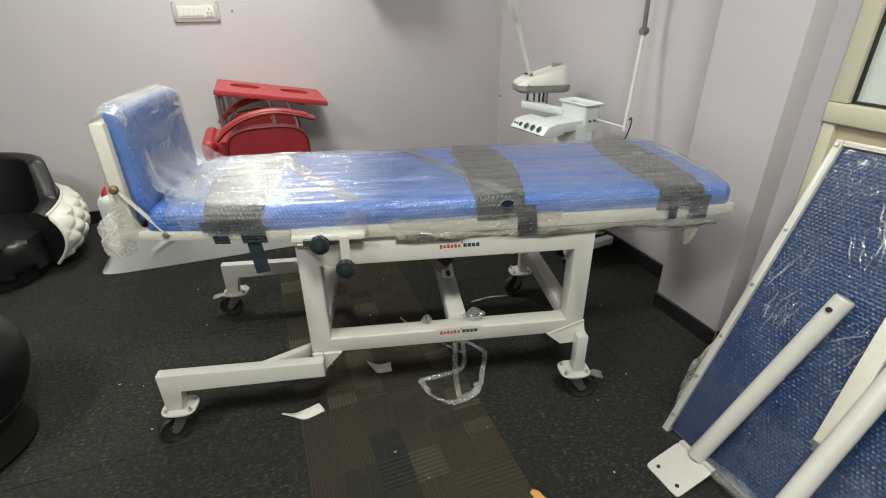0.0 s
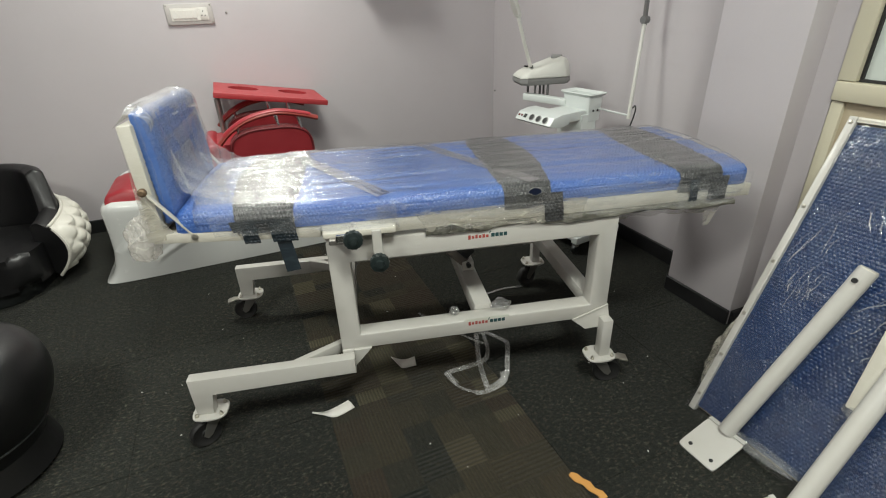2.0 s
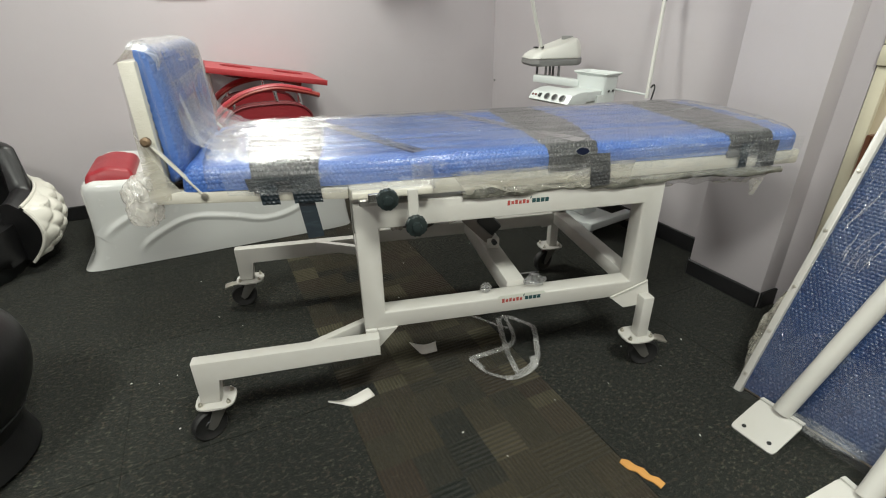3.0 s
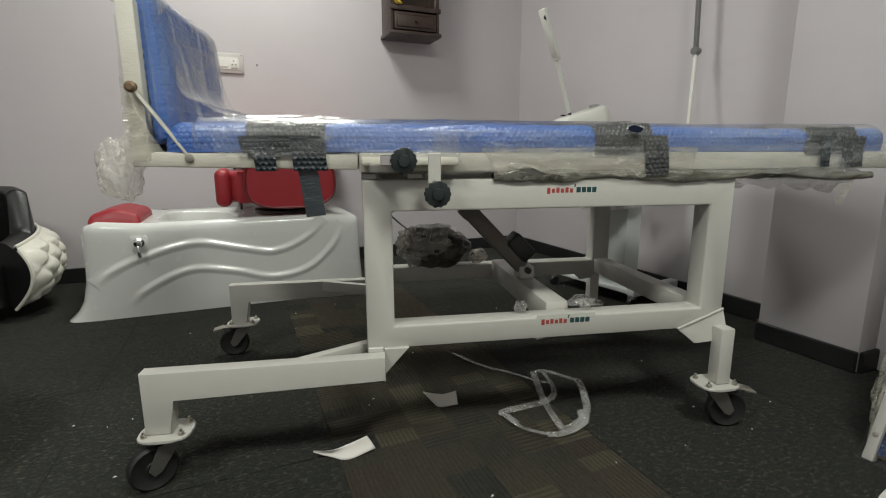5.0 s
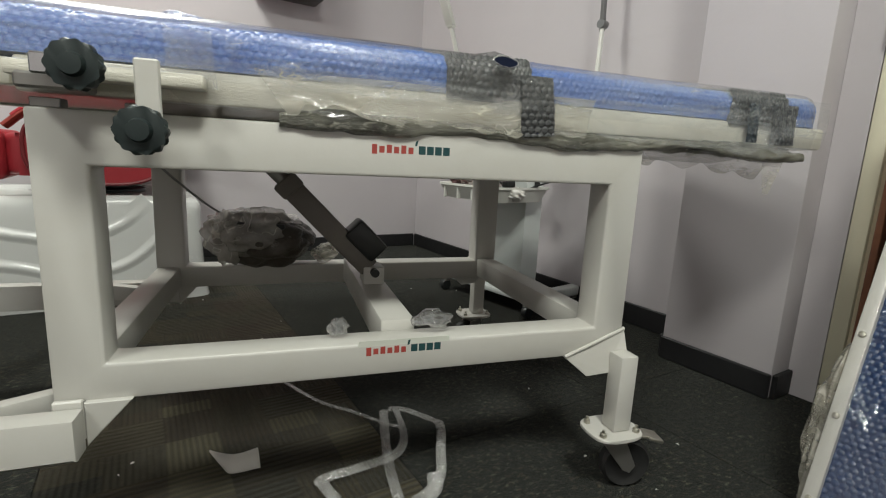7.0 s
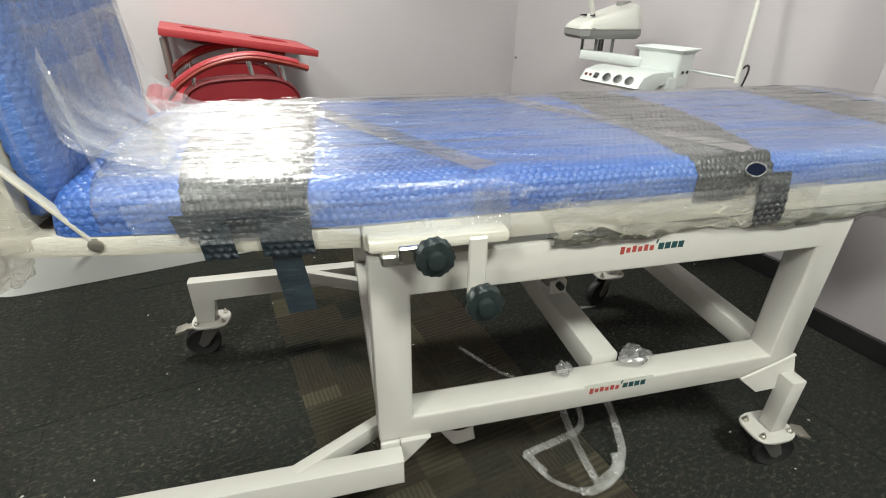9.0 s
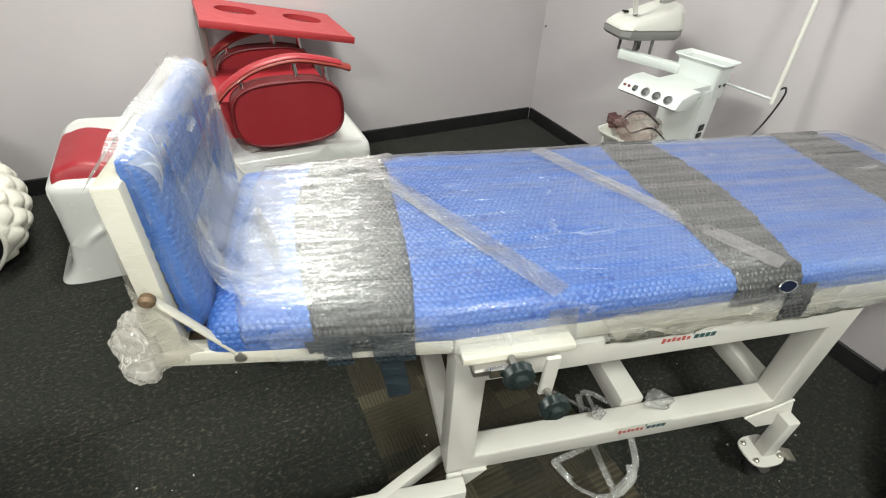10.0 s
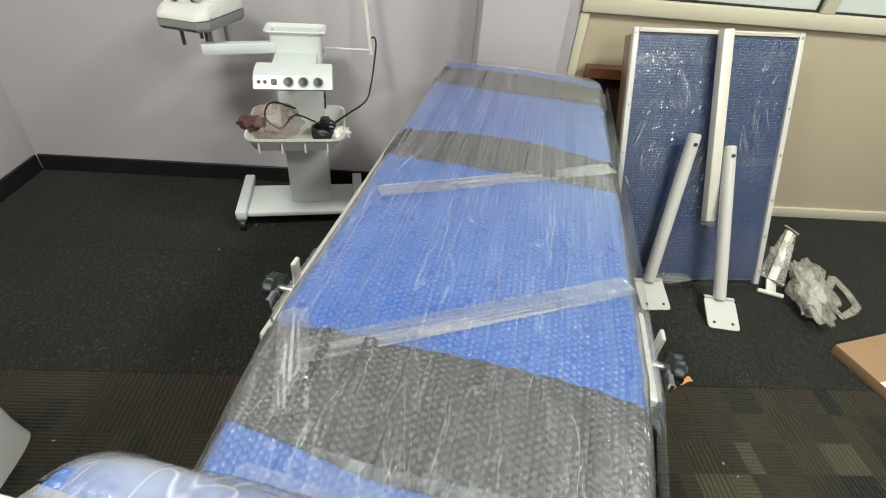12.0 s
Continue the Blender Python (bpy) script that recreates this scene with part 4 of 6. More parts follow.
    for y in (-0.281, 0.229):
        bm = slanted((-0.853, y, 0.818), (-0.757, y, 0.678), 0.006, 0.014, up=(0, 1, 0))
        # cream steel puts the stay's shadowed beige tone into its colour
        strut = part("strut", bm, STEEL_WRAPPED, back, "white flat bar stay")
        part("pivot", lathe([(0, 0), (0.011, 0), (0.011, 0.008), (0.006, 0.012), (0, 0.012)], 16, pose(-0.853, y - 0.003, 0.818, 90)), RUSTY, strut)
        part("pivot", lathe([(0, 0), (0.009, 0), (0.009, 0.006), (0, 0.008)], 16, pose(-0.759, y - 0.003, 0.681, 90)), ZINC, strut)
    # film: web in the corner of seat and back, skirt under the near edge, bunches
    def veil(top, foot, y0, y1, apex, rows=60, cols=90, depth=0.006, seed=3, bow=2.2):
        """Film drawn from the pad down to the mattress, its folds fanning out of one point."""
        S, T = np.meshgrid(np.linspace(0, 1, rows), np.linspace(0, 1, cols), indexing="ij")
        ragged = 0.02 * waves(S * 0.3, S * 0 + seed, seed, 8, 8, 40)
        Y = (y0[0] * (1 - S) + y0[1] * S + ragged) * (1 - T) + (y1[0] * (1 - S) + y1[1] * S - ragged) * T
        X = top[0] + (foot[0] - top[0]) * S ** bow
        Z = top[1] + (foot[1] - top[1]) * S ** 0.75 + 0.02 * waves(Y, S * 0, seed + 2, 6, 4, 14) * (1 - S) ** 2
        fan = np.arctan2(Y - apex, 1.08 - S + 0 * Y)
        h = depth * (0.6 * np.sin(fan * 21 + 1.3 * np.sin(fan * 7)) * (1 - S * 0.6) + 0.5 * waves(Y, S * 0.22, seed + 1, 10, 10, 70)) * np.clip(S / 0.1, 0.2, 1)
        return grid_mesh("film_veil", np.stack([X + h, Y, Z + 0.5 * h], -1))

    part("film_veil", veil((-0.797, 0.950), (-0.695, 0.768), (-0.20, -0.25), (0.150, 0.185), -0.10, seed=4, bow=3.2), FILM_VEIL, back, "clear film stretched from backrest to mattress")
    part("film_veil", veil((-0.790, 0.885), (-0.660, 0.774), (-0.225, -0.265), (0.00, 0.08), -0.13, depth=0.004, seed=9, bow=3.4), FILM_VEIL, back)
    part("film_fold", film_sheet("film_fold", [(-0.748, -0.010, 0.782), (-0.660, -0.280, 0.768), (-0.636, -0.276, 0.768), (-0.738, -0.002, 0.782)], 16, 80, 0.003, 44, 12, 70, skew=(1, 4)), FILM, back, "bright fold of film drawn to the edge")
    part("film_fold", film_sheet("film_fold", [(-0.776, -0.235, 0.90), (-0.776, -0.225, 0.915), (-0.735, -0.258, 0.764), (-0.742, -0.262, 0.762)], 30, 8, 0.002, 45, 12, 60), TAPE, back)
    part("film_flap", film_sheet("film_flap", [(-0.856, -0.03, 1.018), (-0.852, 0.140, 1.016), (-0.797, 0.130, 0.950), (-0.793, 0.045, 0.930)], 40, 50, 0.004, 26, 8, 50, tear=0.015), FILM_MILK, back, "loose flap of film over the top edge")
    part("film_fold", film_sheet("film_fold", [(-0.857, -0.14, 1.020), (-0.853, 0.160, 1.017), (-0.798, 0.150, 0.960), (-0.799, -0.09, 0.980)], 40, 90, 0.0045, 48, 10, 90, tear=0.012), FILM_MILK, back, "milky film folded over the top edge")
    T, Q = np.meshgrid(np.linspace(0, 1, 60), np.linspace(-0.250, 0.164, 170), indexing="ij")
    hem = 0.75 + 0.25 * np.clip(0.5 + 0.9 * waves(Q, Q * 0, 49, 8, 5, 30), 0, 1)
    turn = np.clip((T * hem - 0.35) / 0.35, 0, 1) * math.pi / 2
    drop = np.clip(T * hem - 0.70, 0, 1) * 0.16
    droop = 0.018 * (np.clip(np.abs(Q + 0.043) - 0.150, 0, 1) / 0.06) ** 2
    fold = 0.0022 * waves(Q, T * 0.12, 50, 14, 12, 100)
    reach = 0.027 * np.clip(T * hem / 0.35, 0, 1)
    CX = -0.856 + reach + (0.026 + fold) * np.sin(turn)
    CZ = 0.984 + (0.027 + fold) * np.cos(turn) - drop - droop + 0.014 * (1 - T)
    # film over the pad's top, its glare put into the milky colour
    part("film_cap", grid_mesh("film_cap", np.stack([CX, Q, CZ], -1)), FILM_WHITE, back, "milky crinkled film over the pad top, glare painted in")
    part("film_wad", crumple("film_wad", (0.042, 0.050, 0.066), 5, 60, 0.24, 2.0, 16.0), FILM_BAG, back, "crumpled bag of clear wrap hanging at the corner", m=pose(-0.922, -0.215, 0.658))
    part("film_curtain", film_sheet("film_curtain", [(-0.881, -0.262, 0.675), (-0.883, 0.20, 0.69), (-0.878, 0.205, 0.968), (-0.879, -0.266, 0.955)], 70, 80, 0.007, 27, 8, 70), FILM_WAD, back, "bubble wrap hanging behind the backrest")
    part("film_corner", film_sheet("film_corner", [(-0.882, -0.277, 0.672), (-0.800, -0.276, 0.678), (-0.840, -0.276, 0.745), (-0.878, -0.276, 0.84)], 34, 34, 0.0035, 28, 10, 60), FILM_DENSE, back, "milky film over the corner of deck and backrest")
    for (a, b, c, d), seed in (([(-0.885, 0.02, 0.80), (-0.888, 0.215, 0.78), (-0.872, 0.21, 1.005), (-0.874, 0.05, 0.985)], 71), ([(-0.894, 0.06, 0.80), (-0.892, 0.215, 0.78), (-0.880, 0.20, 0.975), (-0.884, 0.07, 0.965)], 72), ([(-0.908, 0.10, 0.87), (-0.906, 0.20, 0.85), (-0.878, 0.19, 0.985), (-0.880, 0.09, 0.98)], 73)):
        part("film_drape", film_sheet("film_drape", [a, b, c, d], 60, 60, 0.009, seed, 10, 60, sag=-0.008, tear=0.02), FILM_MILK if seed != 72 else FILM_WAD, back, "loose film draped over the backrest")
    part("film_skirt", film_sheet("film_skirt", [(-0.30, -0.3265, 0.705), (0.88, -0.3265, 0.705), (0.86, -0.330, 0.640), (-0.24, -0.332, 0.645)], 40, 240, 0.0040, 17, 12, 120, tear=0.012, skew=(0.5, 2)), FILM, deck, "clear film along the edge of the deck")
    part("film_skirt", film_sheet("film_skirt", [(-0.16, -0.327, 0.700), (0.36, -0.327, 0.702), (0.34, -0.331, 0.640), (-0.12, -0.333, 0.645)], 40, 140, 0.0060, 57, 12, 140, tear=0.015, skew=(0.5, 2)), FILM_DENSE, deck, "bunched film along the edge of the deck")
    part("film_side", film_sheet("film_side", [(-0.44, -0.336, 0.680), (0.885, -0.336, 0.668), (0.885, -0.3405, 0.738), (-0.46, -0.3405, 0.738)], 44, 330, 0.0028, 58, 12, 120, skew=(0.4, 2)), FILM_SIDE, deck, "clear crinkled film over the side of the mattress")
    part("film_side", film_sheet("film_side", [(-0.70, -0.312, 0.684), (-0.439, -0.3365, 0.680), (-0.459, -0.3405, 0.738), (-0.71, -0.312, 0.742)], 44, 80, 0.0028, 59, 12, 120, skew=(0.4, 2)), FILM_SIDE, deck)
    bunch = np.linspace(0, 1, 300)
    ang = np.linspace(0, 2 * math.pi, 22)
    B, G = np.meshgrid(bunch, ang, indexing="ij")
    swell = 1 + 0.42 * waves(B * 0.99, G * 0.06, 91, 16, 20, 220) + 0.25 * np.sin(B * 17)
    BX = -0.13 + 0.99 * B
    bundle = np.stack([BX, -0.316 + 0.011 * swell * np.cos(G), 0.6375 + 0.004 * np.sin(B * 11) + 0.0125 * swell * np.sin(G)], -1)
    part("film_roll", grid_mesh("film_roll", bundle), BUNCH, deck, "dark crumpled wrap bunched under the rail")
    part("wrap_lobe", film_sheet("wrap_lobe", [(0.226, -0.334, 0.636), (0.284, -0.334, 0.640), (0.276, -0.329, 0.728), (0.222, -0.329, 0.728)], 60, 50, 0.0030, 92, 15, 90, dome=0.0024), GREY_WRAP, deck, "grey bubble wrap strip drawn down over the rail")
    part("wrap_lobe", film_sheet("wrap_lobe", [(0.752, -0.331, 0.652), (0.812, -0.331, 0.654), (0.815, -0.328, 0.728), (0.756, -0.328, 0.728)], 60, 40, 0.0030, 93, 15, 90, dome=0.0024), GREY_WRAP, deck)
    part("film_skirt", film_sheet("film_skirt", [(0.40, -0.324, 0.650), (0.82, -0.324, 0.652), (0.775, -0.295, 0.596), (0.44, -0.300, 0.612)], 40, 120, 0.008, 18, 10, 90, tear=0.02), FILM_DENSE, deck, "milky film hanging under the edge")
    part("film_skirt", film_sheet("film_skirt", [(0.44, 0.20, 0.650), (0.80, 0.20, 0.650), (0.79, -0.31, 0.630), (0.43, -0.31, 0.630)], 34, 60, 0.008, 19, 8, 50, sag=0.02), FILM, deck)
    part("film_tail", film_sheet("film_tail", [(0.755, -0.312, 0.648), (0.825, -0.316, 0.648), (0.788, -0.318, 0.558), (0.768, -0.318, 0.560)], 24, 12, 0.005, 20, 12, 60), FILM_DENSE, deck, "twisted end of film")
    # bracket with knobs on both long sides
    for s, y in ((-1, dk[0]), (1, dk[1])):
        rail = part("arm_bracket", box(-0.415, -0.215, *sorted((y + s * 0.0005, y + s * 0.036)), 0.664, 0.682, 0.005, 2), STEEL_WRAPPED, root, "white bracket for an arm support")
        part("film_wedge", film_sheet("film_wedge", [(-0.47, y + s * 0.002, 0.695), (-0.17, y + s * 0.002, 0.697), (-0.222, y + s * 0.042, 0.686), (-0.40, y + s * 0.040, 0.690)], 30, 60, 0.0016, 51 + s, 10, 60), FILM, rail, "film drawn tight over the bracket")
        part("socket", box(-0.378, -0.345, *sorted((y + s * 0.0565, y + s * 0.066)), 0.664, 0.686, 0.002, 1), CHROME, rail)
        part("drop_bar", box(-0.283, -0.257, *sorted((y + s * 0.0565, y + s * 0.064)), 0.596, 0.690, 0.002, 1), STEEL, rail)
        star_knob(rail, -0.333, y + s * 0.066, 0.674, out=s)
        star_knob(rail, -0.270, y + s * 0.090, 0.610, out=s)
        part("clamp", box(-0.40, -0.335, *sorted((y + s * 0.004, y + s * 0.05)), 0.650, 0.6675, 0.003, 1), GREYSTEEL, rail)
    # stickers on the near rails
    bar_writing(root, -0.004, 0.117, 0.607, 0.017, -0.319)
    bar_writing(root, -0.006, 0.118, 0.296, 0.017, -0.319)
    # film left on the frame
    part("film_scrap", crumple("film_scrap", (0.030, 0.022, 0.013), 31, 20, 0.6), TAPE, root, "scrap of clear film", m=pose(0.115, -0.275, 0.328))
    part("film_scrap", crumple("film_scrap", (0.014, 0.012, 0.014), 32, 16, 0.6), TAPE, root, m=pose(-0.045, -0.28, 0.324))
    # wrapped motor bundle hung on the far rail
    bun = part("control_box", crumple("control_box", (0.116, 0.080, 0.068), 47, 44, 0.26, 1.5, 8.0), DARK_BAG, root, "dark control box wrapped in crumpled film", m=pose(-0.165, 0.262, 0.377))
    part("flap", slanted((-0.070, -0.045, 0.044), (0.045, -0.045, 0.038), 0.05, 0.014, r=0.005), BLACK, bun)
    part("film_wad", film_sheet("film_wad", [(-0.105, -0.06, 0.050), (0.085, -0.06, 0.046), (0.075, 0.05, 0.058), (-0.10, 0.05, 0.066)], 40, 50, 0.008, 41, 12, 80), FILM_BAG, bun, "crumpled clear film")
    part("film_wad", crumple("film_wad", (0.100, 0.076, 0.060), 44, 44, 0.26, 2.0, 12.0), FILM_BAG, bun, m=pose(-0.028, -0.016, 0.020))
    part("film_wad", crumple("film_wad", (0.045, 0.04, 0.062), 43, 30, 0.4), FILM_BAG, bun, m=pose(-0.090, -0.030, 0.012))
    part("film_wad", crumple("film_wad", (0.035, 0.03, 0.022), 42, 18, 0.5), FILM_DENSE, bun, m=pose(0.145, 0, -0.037))
    part("cable", tube(smooth_path([(-0.07, -0.012, 0.043), (-0.135, -0.042, 0.093), (-0.215, -0.112, 0.183), (-0.225, -0.142, 0.223)]), 0.0028, 6), GREY_PLASTIC, bun)


treatment_bed()


# ---- foot spa: tub, chair and tray ----
def rim_height(u):
    """The height of the tub's rim along u."""
    a = np.interp(u, [-2.62, -2.56, -2.40, -2.20, -2.04, -1.965, -1.955, -1.90, -1.87, -1.6, -1.42],
                  [0.400, 0.418, 0.405, 0.398, 0.388, 0.372, 0.372, 0.408, 0.413, 0.408, 0.395])
    return a


def foot_spa():
    root = thing("foot_spa_tub", ROOM, "white glossy foot spa tub with raised wave lines", "tub")
    # outer shell: rounded outline lofted from the flared foot to the rim
    n = 150
    ts = np.linspace(0, 2 * np.pi, n, endpoint=False)
    u0, u1, v0, v1 = -2.60, -1.425, -0.818, -0.18
    cu, cv, au, av = (u0 + u1) / 2, (v0 + v1) / 2, (u1 - u0) / 2, (v1 - v0) / 2
    co, si = np.cos(ts), np.sin(ts)
    pu = cu + au * np.sign(co) * np.abs(co) ** (2 / 15)
    pv = cv + av * np.sign(si) * np.abs(si) ** (2 / 15)
    rings = []
    levels = [0.0, 0.02, 0.05, 0.10, 0.2, 0.4, 0.6, 0.8, 0.90, 0.95, 0.98, 1.0]
    for f in levels:
        H = rim_height(pu)
        z = H * f
        flare = 0.085 * np.exp(-z / 0.065) * np.clip((-2.35 - pu) / 0.25, 0, 1)
        flare = flare - 0.022 * np.exp(-z / 0.10) * np.clip((pu + 1.6) / 0.15, 0, 1)
        inset = 0.026 * (1 - np.sqrt(np.clip(1 - ((np.clip(f, 0.9, 1) - 0.9) / 0.1) ** 2, 0, 1)))
        k = 1 - inset / 0.3
        rings.append(np.stack([cu + (pu - cu) * (1 - inset / au) - flare, cv + (pv - cv) * k, z], -1))
    part("shell", grid_mesh("shell", np.array(rings), closed=True), GELCOAT, root)
    # rim and basin on the foot side, closed deck on the chair side
    bu0, bu1, bv0, bv1 = -2.33, -1.99, -0.73, -0.27
    qu = (bu0 + bu1) / 2 + (bu1 - bu0) / 2 * np.sign(co) * np.abs(co) ** (2 / 4)
    qv = (bv0 + bv1) / 2 + (bv1 - bv0) / 2 * np.sign(si) * np.abs(si) ** (2 / 4)
    top = rings[-1]
    inner = [top]
    for f in (0.25, 0.5, 0.75, 0.95, 1.0):
        u = top[:, 0] * (1 - f) + qu * f
        v = top[:, 1] * (1 - f) + qv * f
        inner.append(np.stack([u, v, rim_height(u)], -1))
    for depth, shrink in ((0.01, 0.985), (0.05, 0.95), (0.15, 0.90), (0.24, 0.85), (0.26, 0.75), (0.262, 0.02)):
        u = (bu0 + bu1) / 2 + (qu - (bu0 + bu1) / 2) * shrink
        v = (bv0 + bv1) / 2 + (qv - (bv0 + bv1) / 2) * shrink
        inner.append(np.stack([u, v, rim_height(qu) - depth], -1))
    part("basin", grid_mesh("basin", np.array(inner), closed=True), GELCOAT, root)
    for k, pts in enumerate(([(-2.56, 0.15), (-2.49, 0.21), (-2.37, 0.262), (-2.17, 0.308), (-1.98, 0.270), (-1.84, 0.248), (-1.70, 0.300), (-1.60, 0.385)],
                             [(-2.44, 0.055), (-2.37, 0.12), (-2.20, 0.190), (-2.02, 0.168), (-1.86, 0.125), (-1.70, 0.150), (-1.58, 0.245), (-1.51, 0.36)])):
        path = smooth_path([(u, -0.8165, z) for u, z in pts], 10)
        spine = np.array([(p.x, p.z) for p in path])
        along = np.gradient(spine, axis=0)
        along /= np.linalg.norm(along, axis=1)[:, None]
        across = np.stack([-along[:, 1], along[:, 0]], -1)
        fade = np.clip(np.minimum(np.arange(len(spine)), np.arange(len(spine))[::-1]) / 9.0, 0.05, 1)
        offs = np.linspace(-0.042, 0.042, 25)
        swell = 0.0095 * np.exp(-(offs / 0.016) ** 2) - 0.0008
        flat = spine[:, None, :] + across[:, None, :] * offs[None, :, None]
        ridge = np.stack([flat[..., 0], -0.8178 - swell[None, :] * fade[:, None], flat[..., 1]], -1)
        part("wave_line", grid_mesh("wave_line", ridge), GELCOAT, root, "soft raised wave line")
    # plumbing
    part("recess", prism(oval(0.034, 0.034, 28, 5), 0.004, pose(-2.385, -0.819, 0.322, 90), 0.0015, 2), GELCOAT, root)
    tap = part("tap", lathe([(0, 0), (0.020, 0), (0.020, 0.006), (0.012, 0.010), (0.012, 0.022), (0.015, 0.026), (0.013, 0.04), (0, 0.042)], 20, pose(-2.385, -0.8235, 0.326, 90)), CHROME, root, "chrome tap")
    part("lever", tube(smooth_path([(-2.385, -0.855, 0.322), (-2.383, -0.862, 0.30), (-2.380, -0.862, 0.268)], 5), 0.0075, 10), CHROME, tap)
    part("jet", lathe([(0, 0), (0.020, 0), (0.022, 0.004), (0.010, 0.010), (0, 0.010)], 22, pose(-2.35, -0.235, 0.402)), CHROME, root, "chrome knob on the rim")
    part("footrest", cushion("footrest", -0.215, 0.145, 0.095, 0.0, 0.050, 0.04, 0.012, step=0.008, dome=0.0, crease=0.0008, seed=3), RED, root, "red vinyl footrest cushion", m=ROOM.inverted() @ ROOM @ pose(-2.475, -0.565, 0.404, 0, 0, 90))
    return root


foot_spa()


def spa_chair():
    root = thing("spa_chair", ROOM @ pose(-1.78, -0.57, 0.41), "red vinyl spa chair with oval side panels standing on the tub", "chair")
    part("swivel_base", lathe([(0, 0.0), (0.15, 0.0), (0.15, 0.012), (0.11, 0.02), (0.11, 0.05), (0, 0.05)], 30, pose(0.02, 0, 0)), BLACK, root, "black swivel base")
    seat = prism(oval(0.235, 0.195, 48, 5, 0.0, 0.0), 0.143, pose(-0.02, 0, 0.062), 0.030, 5)
    part("seat", seat, RED, root, "red vinyl seat cushion")
    part("front_lip", box(-0.296, -0.228, -0.195, 0.19, 0.045, 0.217, 0.030, 5), RED, root)
    part("seat_back", box(0.17, 0.232, -0.185, 0.185, 0.08, 0.185, 0.025, 5), RED_DARK, root)
    for s in (-1, 1):
        y = s * 0.230
        m = pose(0.03, y + 0.032, 0.160, 90)
        panel = part("side_panel", prism(oval(0.204, 0.122, 60, 3.0), 0.062, m, 0.020, 5), RED, root, "oval red vinyl side panel with piping")
        for off in (-0.034, 0.030):
            ring = [(0.03 + 0.98 * a, y + off, 0.160 + 0.98 * b) for a, b in oval(0.204, 0.122, 60, 3.0)]
            part("piping", tube(ring + ring[:1], 0.006, 8), RED_DARK, panel)
        arch = smooth_path([(-0.215, y, 0.225), (-0.155, y, 0.278), (-0.06, y, 0.326), (0.07, y, 0.347), (0.19, y, 0.326), (0.275, y, 0.300)], 7)
        arm = part("armrest", tube(arch, 0.030, 14, flat=0.42, up=(0, 0, 1)), RED_WOOD, root, "curved red wooden armrest")
        part("arm_pad", tube([p + Vector((0, 0, 0.010)) for p in arch[3:-3]], 0.026, 12, flat=0.4), RED, arm)
        for x, z0, z1 in ((-0.115, 0.235, 0.296), (0.075, 0.278, 0.336), (0.185, 0.258, 0.318)):
            part("arm_post", tube([(x, y, z0), (x - 0.006, y, z1)], 0.009, 12), CHROME, arm)


spa_chair()


def manicure_tray():
    root = thing("manicure_tray", ROOM @ pose(-1.69, -0.255, 0.0), "red tray board with two oval holes on grey posts", "tray")
    m = pose(0.008, 0, 0.787, 0, 9.6, 0)
    bm = bmesh.new()
    # board with two holes: rings of the outline bridged round each hole
    halves = ((-0.302, 0.0), (0.0, 0.302))
    for x0, x1 in halves:
        cx = (x0 + x1) / 2 + (0.01 if x0 < 0 else -0.01)
        hole = oval(0.085, 0.075, 32, 2.2, cx, 0.045)
        edge = []
        for hx, hy in hole:
            dx, dy = hx - cx, hy - 0.045
            k = min((x1 - cx) / dx if dx > 1e-9 else ((x0 - cx) / dx if dx < -1e-9 else 9e9), (0.235 - 0.045) / dy if dy > 1e-9 else ((-0.235 - 0.045) / dy if dy < -1e-9 else 9e9))
            edge.append((cx + dx * k, 0.045 + dy * k))
        corners = [(x0, -0.235), (x1, -0.235), (x0, 0.235), (x1, 0.235)]
        for c in corners:
            j = min(range(32), key=lambda i: (edge[i][0] - c[0]) ** 2 + (edge[i][1] - c[1]) ** 2)
            edge[j] = c
        rings = []
        for z, ring in ((-0.024, hole), (0.0, hole), (0.0, edge), (-0.024, edge)):
            rings.append([bm.verts.new((x, y, z)) for x, y in ring])
        rings.append(rings[0])
        for a, b in zip(rings, rings[1:]):
            for k in range(32):
                try:
                    bm.faces.new((a[k], a[(k + 1) % 32], b[(k + 1) % 32], b[k]))
                except ValueError:
                    pass
    bmesh.ops.remove_doubles(bm, verts=bm.verts, dist=0.0004)
    inner = [f for f in bm.faces if all(abs(v.co.x) < 1e-4 for v in f.verts)]
    bmesh.ops.delete(bm, geom=inner, context="FACES_ONLY")
    board = part("board", bm, RED_BOARD, root, "glossy red board with two oval cup holes", m=m, smooth=30)
    part("lip", box(-0.304, 0.304, -0.240, -0.2355, -0.026, 0.002, 0.002, 2), RED_BOARD, board)
    for hx in (-0.141, 0.141):
        part("cup", lathe([(0.0, -0.055), (0.07, -0.055), (0.078, -0.026), (0.074, -0.026), (0.066, -0.050), (0, -0.050)], 28, pose(hx, 0.045, 0)), RED_DARK, board)
    for x in (-0.285,):
        for y in (-0.19, 0.17):
            part("post", tube([(x, y, 0.412 if y < -0.1 else 0.001), (x, y, 0.80)], 0.012, 12), GREYSTEEL, root, "grey steel post")
    part("crossbar", tube([(-0.285, -0.18, 0.765), (-0.285, 0.16, 0.765)], 0.009, 10), GREYSTEEL, root)


manicure_tray()


